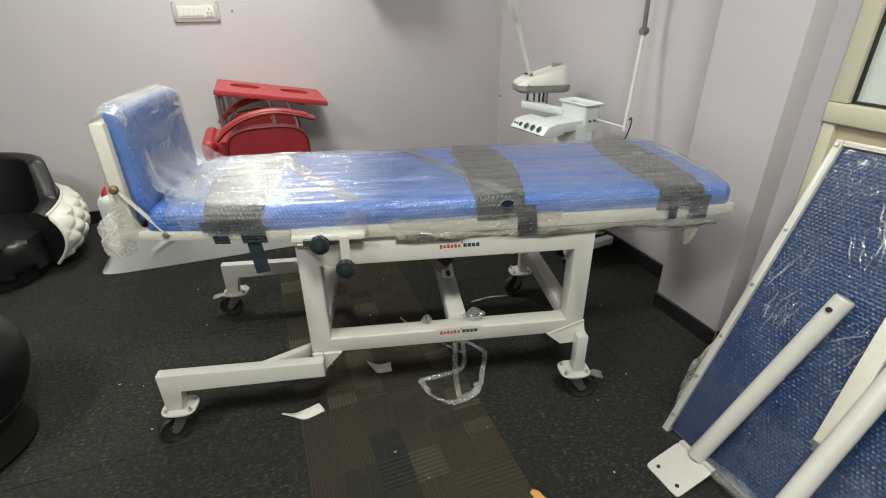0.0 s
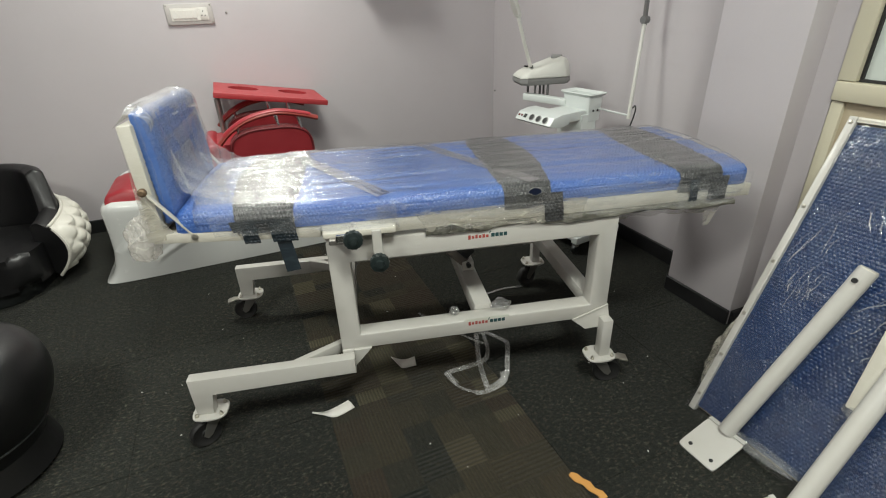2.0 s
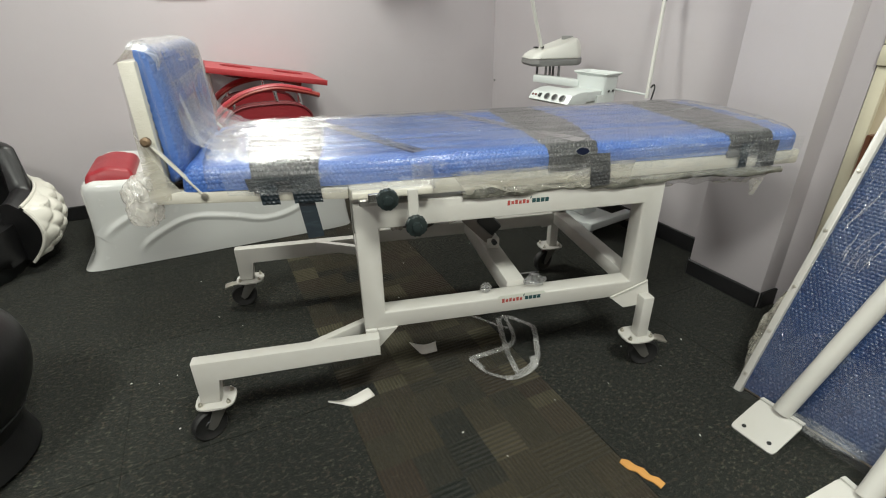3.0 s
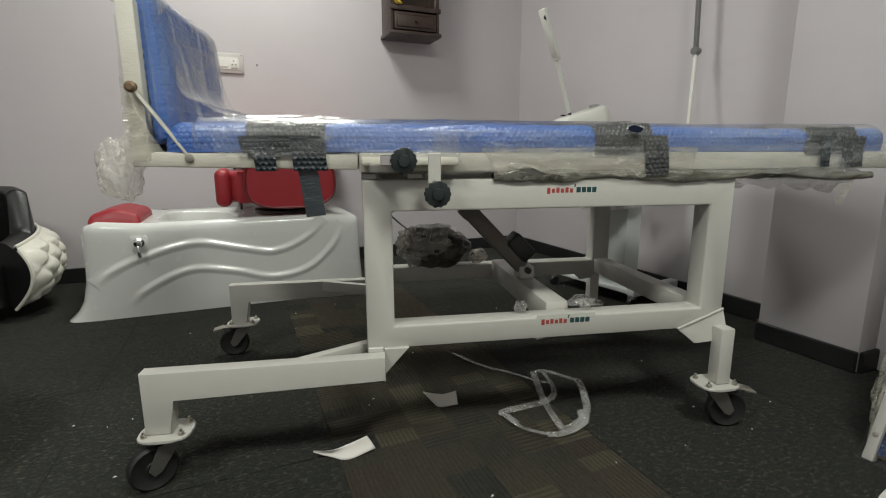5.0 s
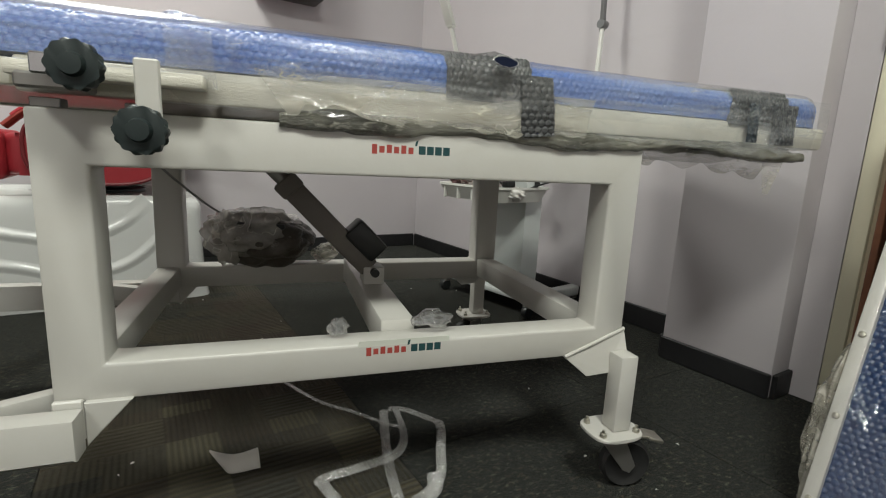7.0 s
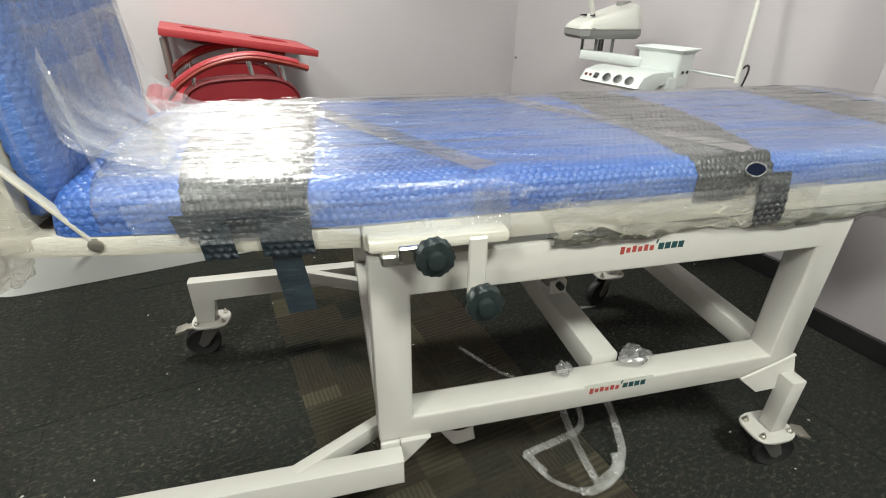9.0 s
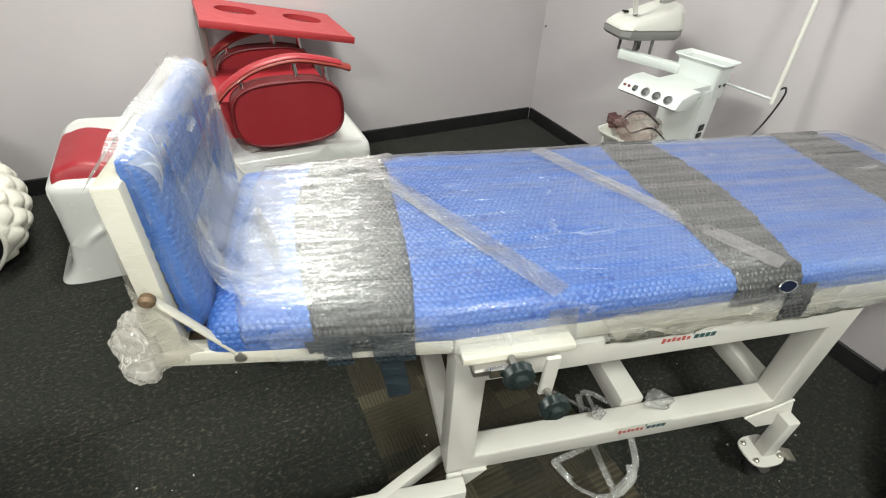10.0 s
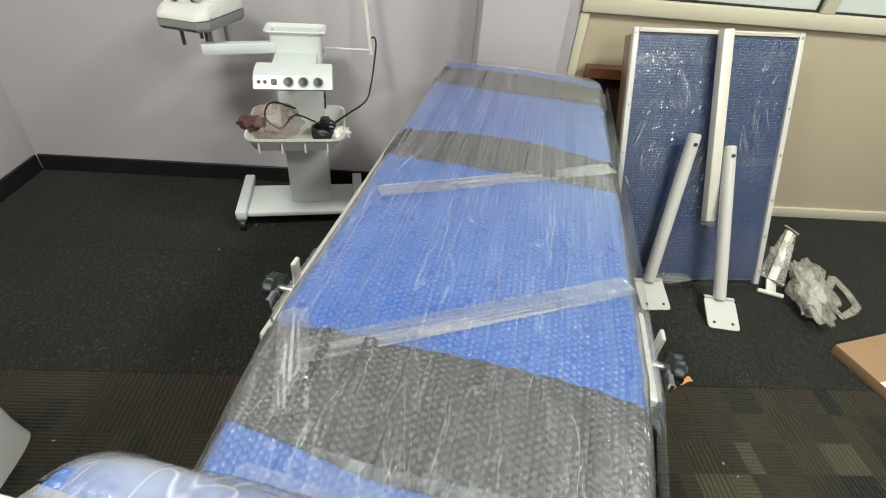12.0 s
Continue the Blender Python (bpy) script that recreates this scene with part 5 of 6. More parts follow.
def tub_chair():
    """A low barrel chair: black inside, white tufted outside."""
    root = thing("tub_chair", ROOM @ pose(-3.185, -0.56, 0.0, 0, 0, -8) @ Matrix.Scale(0.86, 4), "low black leather tub chair with white tufted outside", "armchair")
    R = 0.50
    a = np.radians(np.linspace(-14, 194, 160))
    A, S = np.meshgrid(a, np.linspace(0, 1, 80))
    rise = np.clip(np.sin(A) + 0.30, 0, 1) ** 0.8
    low, high = 0.055 + 0.03 * rise, 0.365 + 0.075 * rise
    z = low + S * (high - low)
    # tufts: pillows on a lattice of lozenges
    p, q = A * R / 0.135, (z - 0.03) / 0.115
    tuft = (np.abs(np.cos(np.pi * (p + q))) * np.abs(np.cos(np.pi * (p - q)))) ** 0.38
    edge = np.clip(np.minimum(S, 1 - S) / 0.10, 0, 1) * np.clip(np.minimum(A - a[0], a[-1] - A) / 0.16, 0, 1)
    belly = 0.33 + 0.17 * np.sin(np.pi * np.clip(0.12 + 0.66 * S, 0, 1))
    r = belly + 0.032 * tuft * edge - 0.012 * (1 - edge)
    outer = np.stack([r * np.cos(A), r * np.sin(A), z], -1)
    part("shell", grid_mesh("shell", outer), WHITE_LEATHER, root, "white button-tufted leather outside")
    rim = [Vector(v) for v in outer[-1, ::4]]
    part("piping", tube(rim, 0.009, 8), WHITE_LEATHER, root)
    for k in (0, -1):
        part("piping", tube([Vector(v) for v in outer[::5, k]], 0.009, 8), WHITE_LEATHER, root)
    # black inside: up from the rim, over the roll and down to the seat
    A2, T = np.meshgrid(a, np.linspace(0, 3, 60))
    rise2 = np.clip(np.sin(A2) + 0.30, 0, 1) ** 0.8
    rim_z = 0.365 + 0.075 * rise2
    tall = rim_z + 0.185 * np.clip((np.sin(A2) - 0.20) * 3.5, 0, 1)
    base_r = 0.33 + 0.17 * np.sin(np.pi * 0.78) - 0.024
    rr = np.where(T < 1, base_r - 0.012 * T, np.where(T < 2, base_r - 0.012 - (T - 1) * 0.085, base_r - 0.097 - (T - 2) * 0.02))
    zz = np.where(T < 1, rim_z - 0.01 + (tall - rim_z + 0.01) * T, np.where(T < 2, tall + 0.020 * np.sin(np.clip(T - 1, 0, 1) * np.pi), tall - (T - 2) * (tall - 0.12)))
    inside = np.stack([rr * np.cos(A2), rr * np.sin(A2), zz], -1)
    part("inside", grid_mesh("inside", inside), BLACK_LEATHER, root, "black leather back and arms")
    for k in (0, -1):
        o, n = outer[:, k], inside[::-1, k]
        n = n[np.linspace(0, len(n) - 1, len(o)).astype(int)]
        part("arm_front", grid_mesh("arm_front", np.stack([o, (o + n) / 2, n])), BLACK_LEATHER, root)
    part("seat", prism(oval(0.345, 0.30, 48, 3.4, 0.0, -0.045), 0.19, pose(0, 0, 0.09), 0.06, 6), BLACK_LEATHER, root, "thick black leather seat cushion")
    part("base", prism(oval(0.28, 0.28, 40, 3.0, 0.0, -0.04), 0.12, pose(0, 0, 0.0), 0.01, 2), BLACK, root)


tub_chair()


def salon_stool():
    root = thing("salon_stool", pose(-1.52, 1.20, 0), "round black leather pouf standing on the carpet", "stool")
    prof = [(0, 0.0), (0.17, 0.0), (0.20, 0.02), (0.18, 0.10), (0.20, 0.15), (0.235, 0.21), (0.256, 0.28), (0.25, 0.35), (0.215, 0.405), (0.15, 0.435), (0, 0.442)]
    part("seat", lathe([(p.x, p.z) for p in smooth_path([(r, 0, z) for r, z in prof[4:]], 5)][:-1] + [(0, 0.442)], 48), BLACK_LEATHER, root, "thick rounded black leather seat")
    part("base", lathe(prof[:5] + [(0.0, 0.15)], 40), BLACK_LEATHER, root)
    part("piping", tube([(0.203 * math.cos(k * math.pi / 24), 0.203 * math.sin(k * math.pi / 24), 0.156) for k in range(49)], 0.006, 8), BLACK, root)


salon_stool()


# ---- facial trolley ----
def trolley():
    root = thing("facial_trolley", ROOM @ pose(-0.30, -1.365, 0.0, 0, 0, 8), "white facial treatment trolley with steamer head, sockets and tray", "trolley")
    # base on four casters
    part("base_plate", box(-0.095, 0.135, -0.185, 0.268, 0.056, 0.078, 0.006, 2), CART_WHITE, root)
    for y in (-0.205, 0.290):
        part("base_foot", box(-0.120, 0.20, y - 0.022, y + 0.022, 0.058, 0.100, 0.007, 3), CART_WHITE, root)
        for x in (-0.105, 0.185):
            c = part("caster", lathe([(0, -0.011), (0.024, -0.011), (0.026, -0.006), (0.026, 0.006), (0.024, 0.011), (0, 0.011)], 20, pose(x, y, 0.0265, 90)), BLACK, root)
            part("fork", box(x - 0.012, x + 0.012, y - 0.016, y + 0.016, 0.044, 0.0575, 0.003, 2), GREYSTEEL, c)
    # column
    col = prism([(-0.04, -0.085), (0.06, -0.085), (0.06, 0.085), (-0.04, 0.085)], 0.62, pose(0.02, 0, 0.0785), 0.004, 2)
    column = part("column", col, CART_WHITE, root, "cool white enamelled column")
    for y, z in ((-0.0905, 0.50), (-0.0905, 0.535)):
        part("switch", box(0.02, 0.05, y - 0.002, y + 0.004, z, z + 0.026, 0.002, 1), BLACK, column)
    # tray
    bm = bmesh.new()
    rings = []
    for au, av, z in ((0.125, 0.150, 0.455), (0.152, 0.172, 0.505), (0.158, 0.178, 0.507), (0.158, 0.178, 0.498), (0.154, 0.174, 0.497), (0.128, 0.153, 0.448)):
        rings.append([bm.verts.new((-0.115 + x, y + 0.012, z)) for x, y in oval(au, av, 48, 9)])
    for a, b in zip(rings, rings[1:]):
        for k in range(48):
            bm.faces.new((a[k], a[(k + 1) % 48], b[(k + 1) % 48], b[k]))
    bm.faces.new(rings[0])
    bm.faces.new(rings[-1][::-1])
    tray = part("tray", bm, PLASTIC, root, "ivory plastic tray")
    for y in (-0.10, -0.02, 0.06, 0.14):
        part("rib", box(-0.266, -0.250, y - 0.003, y + 0.003, 0.448, 0.498, 0.001, 1), PLASTIC, tray)
    # socket panel
    panel = prism([(-0.278, 0.690), (-0.250, 0.724), (-0.20, 0.735), (-0.150, 0.735), (-0.150, 0.682), (-0.20, 0.672), (-0.264, 0.680)], 0.258, pose(0, 0.125, 0, 90), 0.006, 2)
    pan = part("socket_panel", panel, CART_WHITE, root, "sloping white panel with a switch and three round sockets")
    part("panel_neck", box(-0.149, 0.021, -0.075, 0.080, 0.672, 0.720, 0.006, 2), CART_WHITE, pan)
    slope = pose(-0.263, 0, 0.7085, 0, -50.5, 0)
    part("switch", box(-0.010, 0.010, 0.048, 0.066, 0.0005, 0.006, 0.002, 1, None), BLACK, pan, m=slope)
    for y in (0.010, -0.038, -0.086):
        sock = part("socket", lathe([(0, 0.0005), (0.0165, 0.0005), (0.0175, 0.003), (0.0135, 0.004), (0.012, 0.001), (0, 0.001)], 24, pose(0, y, 0)), GREY_PLASTIC, pan, m=slope)
        part("socket_core", lathe([(0, 0.0012), (0.0135, 0.0012), (0.0135, 0.0046), (0.0125, 0.0050), (0, 0.0036)], 20, pose(0, y, 0)), BLACK, sock)
    for y in (0.085, 0.105):
        part("lamp_button", lathe([(0, 0.0005), (0.006, 0.0005), (0.005, 0.004), (0, 0.005)], 14, pose(0, y, 0)), RED_DARK if y < 0.11 else GREY_PLASTIC, pan, m=slope)
    # bin behind the panel
    bm = bmesh.new()
    rings = []
    for au, av, z in ((0.044, 0.088, 0.662), (0.049, 0.094, 0.780), (0.060, 0.112, 0.794), (0.058, 0.110, 0.798), (0.046, 0.090, 0.786), (0.041, 0.084, 0.72)):
        rings.append([bm.verts.new((0.062 + x, 0.0 + y, z)) for x, y in oval(au, av, 40, 10)])
    for a, b in zip(rings, rings[1:]):
        for k in range(40):
            bm.faces.new((a[k], a[(k + 1) % 40], b[(k + 1) % 40], b[k]))
    bm.faces.new(rings[0])
    bm.faces.new(rings[-1][::-1])
    holder = part("accessory_bin", bm, CART_WHITE, root, "white bin with a flared rim")
    for y in (-0.06, -0.03):
        part("hole", lathe([(0, 0), (0.006, 0), (0.006, 0.002), (0, 0.002)], 12, pose(y + 0.105, -0.0935, 0.715, 90)), BLACK, holder)
    # bracket arm and steamer head
    part("bracket_arm", slanted((0.03, 0.08, 0.735), (-0.060, 0.315, 0.748), 0.042, 0.036, r=0.004), CART_WHITE, root)
    outline = [(-0.150, -0.07), (-0.115, -0.098), (0.10, -0.098), (0.135, -0.068), (0.135, 0.068), (0.10, 0.098), (-0.115, 0.098), (-0.150, 0.07)]
    hm = pose(0.060, 0.312, 0.0, 0, 0, -22)
    low = []
    for k, z in ((0.93, 0.808), (1.0, 0.820), (1.0, 0.842)):
        low.append((k, z))
    bm = bmesh.new()
    rings = [[bm.verts.new((x * k, y * k, z)) for x, y in outline] for k, z in low]
    for a, b in zip(rings, rings[1:]):
        for i in range(8):
            bm.faces.new((a[i], a[(i + 1) % 8], b[(i + 1) % 8], b[i]))
    bm.faces.new(rings[0][::-1])
    bm.faces.new(rings[-1])
    head = part("steamer_head", bm, GREY_PLASTIC, root, "ivory and grey steamer head", m=hm)
    bm = bmesh.new()
    rings = []
    for k, z, tilt in ((1.0, 0.8425, 0.0), (0.985, 0.862, 0.1), (0.93, 0.888, 0.28), (0.84, 0.905, 0.34), (0.70, 0.912, 0.34)):
        rings.append([bm.verts.new((x * k, y * k, z + tilt * 0.10 * (x / 0.15))) for x, y in outline])
    for a, b in zip(rings, rings[1:]):
        for i in range(8):
            bm.faces.new((a[i], a[(i + 1) % 8], b[(i + 1) % 8], b[i]))
    bm.faces.new(rings[-1])
    bm.faces.new(rings[0][::-1])
    bmesh.ops.bevel(bm, geom=bm.edges[:], offset=0.008, segments=3, profile=0.5, affect="EDGES")
    part("hood", bm, PLASTIC, head)
    part("filler_cap", lathe([(0, 0), (0.030, 0), (0.030, 0.014), (0.026, 0.018), (0, 0.018)], 26, pose(0.080, 0.012, 0.9300)), GREY_PLASTIC, head)
    part("button", box(-0.095, -0.072, 0.028, 0.050, 0.890, 0.897, 0.002, 1), BLACK, head)
    part("button", lathe([(0, 0), (0.010, 0), (0.009, 0.012), (0, 0.013)], 14, pose(-0.075, -0.025, 0.892)), BLACK, head)
    for x, y in ((-0.06, 0.06), (-0.055, -0.05), (0.01, -0.07), (0.03, 0.05), (-0.01, 0.0)):
        part("pillar", tube([(x, y, 0.735), (x, y, 0.809)], 0.0065, 10), LENS, head)
    # steam arm rising from the head
    arm = part("steam_arm", tube([(-0.035, 0.305, 0.90), (-0.085, 0.308, 1.03), (-0.135, 0.31, 1.17)], 0.010, 10), PLASTIC, root, "thin white arm with a flat perforated end")
    part("arm_head", slanted((-0.130, 0.310, 1.155), (-0.228, 0.318, 1.375), 0.022, 0.046, up=(0, 1, 0), r=0.006), PLASTIC, arm)
    part("nozzle", lathe([(0, 0), (0.011, 0), (0.011, 0.006), (0.005, 0.007), (0, 0.004)], 14, pose(-0.218, 0.305, 1.335, 90)), BLACK, arm)
    part("joint", lathe([(0, -0.014), (0.013, -0.014), (0.013, 0.014), (0, 0.014)], 14, pose(-0.128, 0.309, 1.155, 90)), PLASTIC, arm)
    # lamp arm on the wall side
    la = part("lamp_arm", tube([(0.085, -0.278, 0.70), (0.120, -0.259, 0.91), (0.155, -0.240, 1.125)], 0.0085, 10), PLASTIC, root, "thin white lamp arm with a dark upper section")
    part("upper_arm", slanted((0.155, -0.240, 1.10), (0.165, -0.215, 1.62), 0.014, 0.022, r=0.003), LENS, la)
    part("elbow", lathe([(0, -0.016), (0.016, -0.016), (0.016, 0.016), (0, 0.016)], 16, pose(0.155, -0.240, 1.125, 0, 90, 0)), LENS, la)
    part("support", tube([(0.08, -0.10, 0.722), (0.086, -0.280, 0.716)], 0.0045, 10), CART_WHITE, la)
    part("cord", tube(smooth_path([(0.118, -0.270, 0.745), (0.105, -0.292, 0.760), (0.100, -0.300, 0.735), (0.085, -0.290, 0.66), (0.05, -0.275, 0.59), (-0.02, -0.25, 0.55), (-0.07, -0.17, 0.512), (-0.09, -0.12, 0.485)], 8), 0.0035, 8), BLACK, la)


trolley()


def on_tray():
    base = ROOM @ pose(-0.30, -1.365, 0.0, 0, 0, 8)
    bag = thing("plastic_bag", base @ pose(-0.13, 0.085, 0.456), "crumpled pinkish clear bag lying in the tray", "bag")
    part("bag_body", crumple("bag_body", (0.085, 0.085, 0.055), 51, 30, 0.35), PINKBAG, bag, m=pose(0, 0, 0.058))
    part("bag_knot", crumple("bag_knot", (0.030, 0.045, 0.026), 52, 20, 0.5), paint("dull_red_cloth", (0.090, 0.036, 0.036), 0.7), bag, m=pose(-0.03, 0.085, 0.062))
    coil = thing("power_cable", base @ pose(-0.14, -0.085, 0.456), "coiled black power cable with plug lying in the tray", "cable")
    for k in range(4):
        ring = [(0.045 * math.cos(t + k) * (1 + 0.1 * k), 0.042 * math.sin(t + k), 0.008 + 0.010 * k + 0.006 * math.sin(2 * t + k)) for t in np.linspace(0, 2 * math.pi, 26)]
        part("loop", tube(ring, 0.005, 8), BLACK, coil)
    part("plug", box(-0.02, 0.025, -0.025, 0.012, 0.044, 0.074, 0.009, 3), BLACK, coil)
    part("cable_end", tube(smooth_path([(0.02, 0.03, 0.05), (0.0, 0.10, 0.085), (-0.06, 0.15, 0.06), (-0.05, 0.20, 0.10), (0.02, 0.18, 0.125), (0.05, 0.10, 0.09)], 8), 0.0035, 8), BLACK, coil)
    wad = thing("tissue_wad", base @ pose(-0.165, -0.15, 0.456), "crumpled pale tissue lying in the tray", "tissue")
    part("wad", crumple("wad", (0.035, 0.035, 0.022), 53, 18, 0.4), PAPER, wad, m=pose(0, 0, 0.024))


on_tray()


# ---- second bed top leaning on the partition, with loose legs ----
def leaning_panel():
    base = Vector((-0.705, -2.640, 0.0))
    lean = Vector((0.411, 0.034, 0.902)).normalized()
    side = Vector((0, -1, 0))
    side = (side - lean * side.dot(lean)).normalized()
    out = side.cross(lean)            # away from the wall
    m = Matrix((side, lean, out)).transposed().to_4x4()
    m.translation = base
    root = thing("bed_top", ROOM @ m, "spare blue bed top in bubble wrap leaning on the partition", "bed top")
    W, L = 0.665, 0.992
    part("board", box(0.014, W - 0.014, 0.012, L - 0.012, -0.110, -0.014, 0.004, 2), BROWN_WRAP, root, "brown padded back under bubble wrap")
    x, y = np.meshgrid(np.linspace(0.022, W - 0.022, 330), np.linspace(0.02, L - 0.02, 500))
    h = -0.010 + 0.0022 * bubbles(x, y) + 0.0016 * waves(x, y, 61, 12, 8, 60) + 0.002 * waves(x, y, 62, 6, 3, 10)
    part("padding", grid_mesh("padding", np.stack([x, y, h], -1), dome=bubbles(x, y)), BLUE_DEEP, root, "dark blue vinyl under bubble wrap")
    for x0, x1 in ((0.0, 0.022), (W - 0.022, W)):
        edge = part("edge_strip", box(x0, x1, 0.0, L, -0.020, 0.002, 0.003, 2), STEEL, root, "white edge strip with bolts")
        for yy in (0.06, 0.21, 0.36, 0.54, 0.72, 0.975):
            part("bolt", lathe([(0, 0), (0.006, 0), (0.005, 0.003), (0, 0.004)], 10, pose((x0 + x1) / 2, yy, 0.002)), ZINC, edge)
    part("edge_strip", box(0.0225, W - 0.0225, L - 0.016, L, -0.020, 0.001, 0.003, 2), STEEL_WRAPPED, root)
    part("film_top", film_sheet("film_top", [(0.01, L - 0.006, 0.008), (W - 0.01, L - 0.006, 0.008), (W - 0.01, L + 0.012, -0.07), (0.01, L + 0.012, -0.07)], 20, 70, 0.007, 63, 8, 50), FILM_DENSE, root, "bunched film along the top")
    part("film", film_sheet("film", [(0.02, 0.02, 0.004), (W - 0.02, 0.02, 0.004), (W - 0.02, L - 0.02, 0.004), (0.02, L - 0.02, 0.004)], 70, 60, 0.003, 64, 8, 50), FILM_THIN, root, "clear film stretched over the front")
    for y0, seed in ((0.70, 65), (0.86, 66), (0.47, 67)):
        part("tape", film_sheet("tape", [(0.02, y0, 0.007), (W - 0.02, y0 + 0.03, 0.007), (W - 0.02, y0 + 0.06, 0.007), (0.02, y0 + 0.035, 0.007)], 8, 60, 0.0012, seed, 20, 80), FILM_THIN, root)
    # pale slivers over the panel paint the glints of its creased film
    rng = random.Random(81)
    lines = []
    for cx, cy, wide, tall, turn, count in ((0.10, 0.56, 0.10, 0.24, -14, 13), (0.22, 0.80, 0.09, 0.18, 24, 11), (0.30, 0.48, 0.06, 0.20, -28, 8), (0.36, 0.33, 0.10, 0.08, 60, 6), (0.52, 0.64, 0.11, 0.24, 12, 11), (0.55, 0.88, 0.07, 0.12, -20, 7), (0.14, 0.88, 0.10, 0.05, 80, 5)):
        for _ in range(2 * count):
            way = radians(turn + 90 + rng.gauss(0, 11))
            px, py = cx + rng.uniform(-0.5, 0.5) * wide, cy + rng.uniform(-0.5, 0.5) * tall
            r = rng.uniform(0.12, 0.5) * tall * 0.5
            d = (math.cos(way) * r, math.sin(way) * r)
            lines.append(((px - d[0], py - d[1], 0.0085), (px + d[0], py + d[1], 0.0085), (0, 0, 1), rng.randint(0, 9999)))
    tagged(part("film_crease", creases("film_crease", lines[::2], 0.0011, 0.0012), RIDGE, root), "short creases in the film, glints painted pale", "", "", "stuff")
    tagged(part("film_crease", creases("film_crease", lines[1::2], 0.0012, 0.0014), STREAK, root), "sharp creases in the film, glints painted white", "", "", "stuff")
    part("film", film_sheet("film", [(-0.004, -0.004, 0.013), (W + 0.004, -0.004, 0.013), (W, 0.23, 0.010), (0.0, 0.27, 0.010)], 50, 80, 0.003, 87, 6, 40, tear=0.03), FILM_THIN, root, "hazy film wound round the foot end")
    bar = part("middle_bar", slanted((0.379, 0.277, 0.033), (0.334, L - 0.004, 0.033), 0.042, 0.040, up=(0, 0, 1), r=0.005), STEEL_WRAPPED, root, "white square tube taped to the front")
    part("film_end", crumple("film_end", (0.030, 0.022, 0.030), 68, 18, 0.4), FILM, bar, m=pose(0.380, 0.272, 0.032))
    part("film_wad", crumple("film_wad", (0.022, 0.15, 0.055), 69, 30, 0.4), FILM_DENSE, root, "bunched bubble wrap on the edge", m=pose(-0.010, 0.20, -0.055))
    part("film_wad", crumple("film_wad", (0.10, 0.02, 0.03), 70, 24, 0.4), FILM, root, m=pose(0.25, 0.03, 0.02))


leaning_panel()


def loose_leg(foot, top, corner, label):
    """A white round tube with a bent foot plate, leaning."""
    foot, top, corner = Vector(foot), Vector(top), Vector(corner)
    root = thing("loose_leg", ROOM @ Matrix.Translation((foot.x, foot.y, 0)), label, "bed leg", "loose bed legs")
    shift = Vector((-foot.x, -foot.y, 0))
    foot, top, corner = foot + shift, top + shift, corner + shift
    d = (top - foot).normalized()
    part("tube", tube([foot, foot + d * 0.01, top - d * 0.002, top], 0.0235, 22), STEEL, root)
    cap = part("end_cap", tube([top - d * 0.0015, top + d * 0.004], 0.0215, 22), STEEL_WRAPPED, root)
    sidev = d.cross(Vector((0, 1, 0))).normalized()
    part("bolt_hole", tube([top - d * 0.035 + sidev * 0.018, top - d * 0.035 + sidev * 0.028], 0.007, 12), BLACK, cap)
    part("nut", tube([top - d * 0.035 - sidev * 0.018, top - d * 0.035 - sidev * 0.034], 0.010, 6), ZINC, cap)
    # plate from the foot of the tube down to the floor
    run = (corner - foot)
    run_n = run.normalized()
    across = Vector((0, 0, 1)).cross(run_n).normalized()
    up = run_n.cross(across)
    m = Matrix((run_n, across, up)).transposed().to_4x4()
    m.translation = foot
    pl = part("foot_plate", prism(oval(0.066, 0.060, 32, 12, 0.064, 0.0), 0.006, m @ pose(0, 0, -0.006), 0.001, 1), STEEL, root)
    part("flange", prism([(-0.012, -0.058), (0.004, -0.058), (0.004, 0.058), (-0.012, 0.058)], 0.004, m @ pose(0, 0, 0.0005, 0, -28, 0), 0, 1), STEEL, pl)
    for a, b in ((0.105, 0.035), (0.105, -0.035)):
        part("hole", lathe([(0, 0), (0.006, 0), (0.006, 0.0006), (0, 0.0006)], 12, m @ pose(a, b, 0.0002)), BLACK, pl)


loose_leg((-0.735, -2.795, 0.050), (-0.505, -2.874, 0.588), (-0.860, -2.800, 0.006), "white steel tube leg with foot plate leaning on bed top")
loose_leg((-0.830, -3.050, 0.052), (-0.500, -3.035, 0.545), (-0.960, -3.030, 0.004), "white steel tube leg with foot plate leaning beside another")


def wooden_box():
    root = thing("wooden_frame_box", ROOM @ pose(-0.158, -2.648, 0.0), "reddish brown wooden box frame with dark inside", "box")
    part("back", box(0.018, 0.030, -0.115, 0.115, 0.02, 0.69, 0.002, 1), MAROON, root, "dark maroon back board")
    for y in (-0.130, 0.1155):
        part("side_board", box(-0.030, 0.030, y, y + 0.0145, 0.0, 0.712, 0.002, 1), BROWN, root)
    for z in (0.0, 0.670):
        part("cross_board", box(-0.030, 0.030, -0.115, 0.115, z, z + 0.042, 0.002, 1), BROWN, root)


wooden_box()


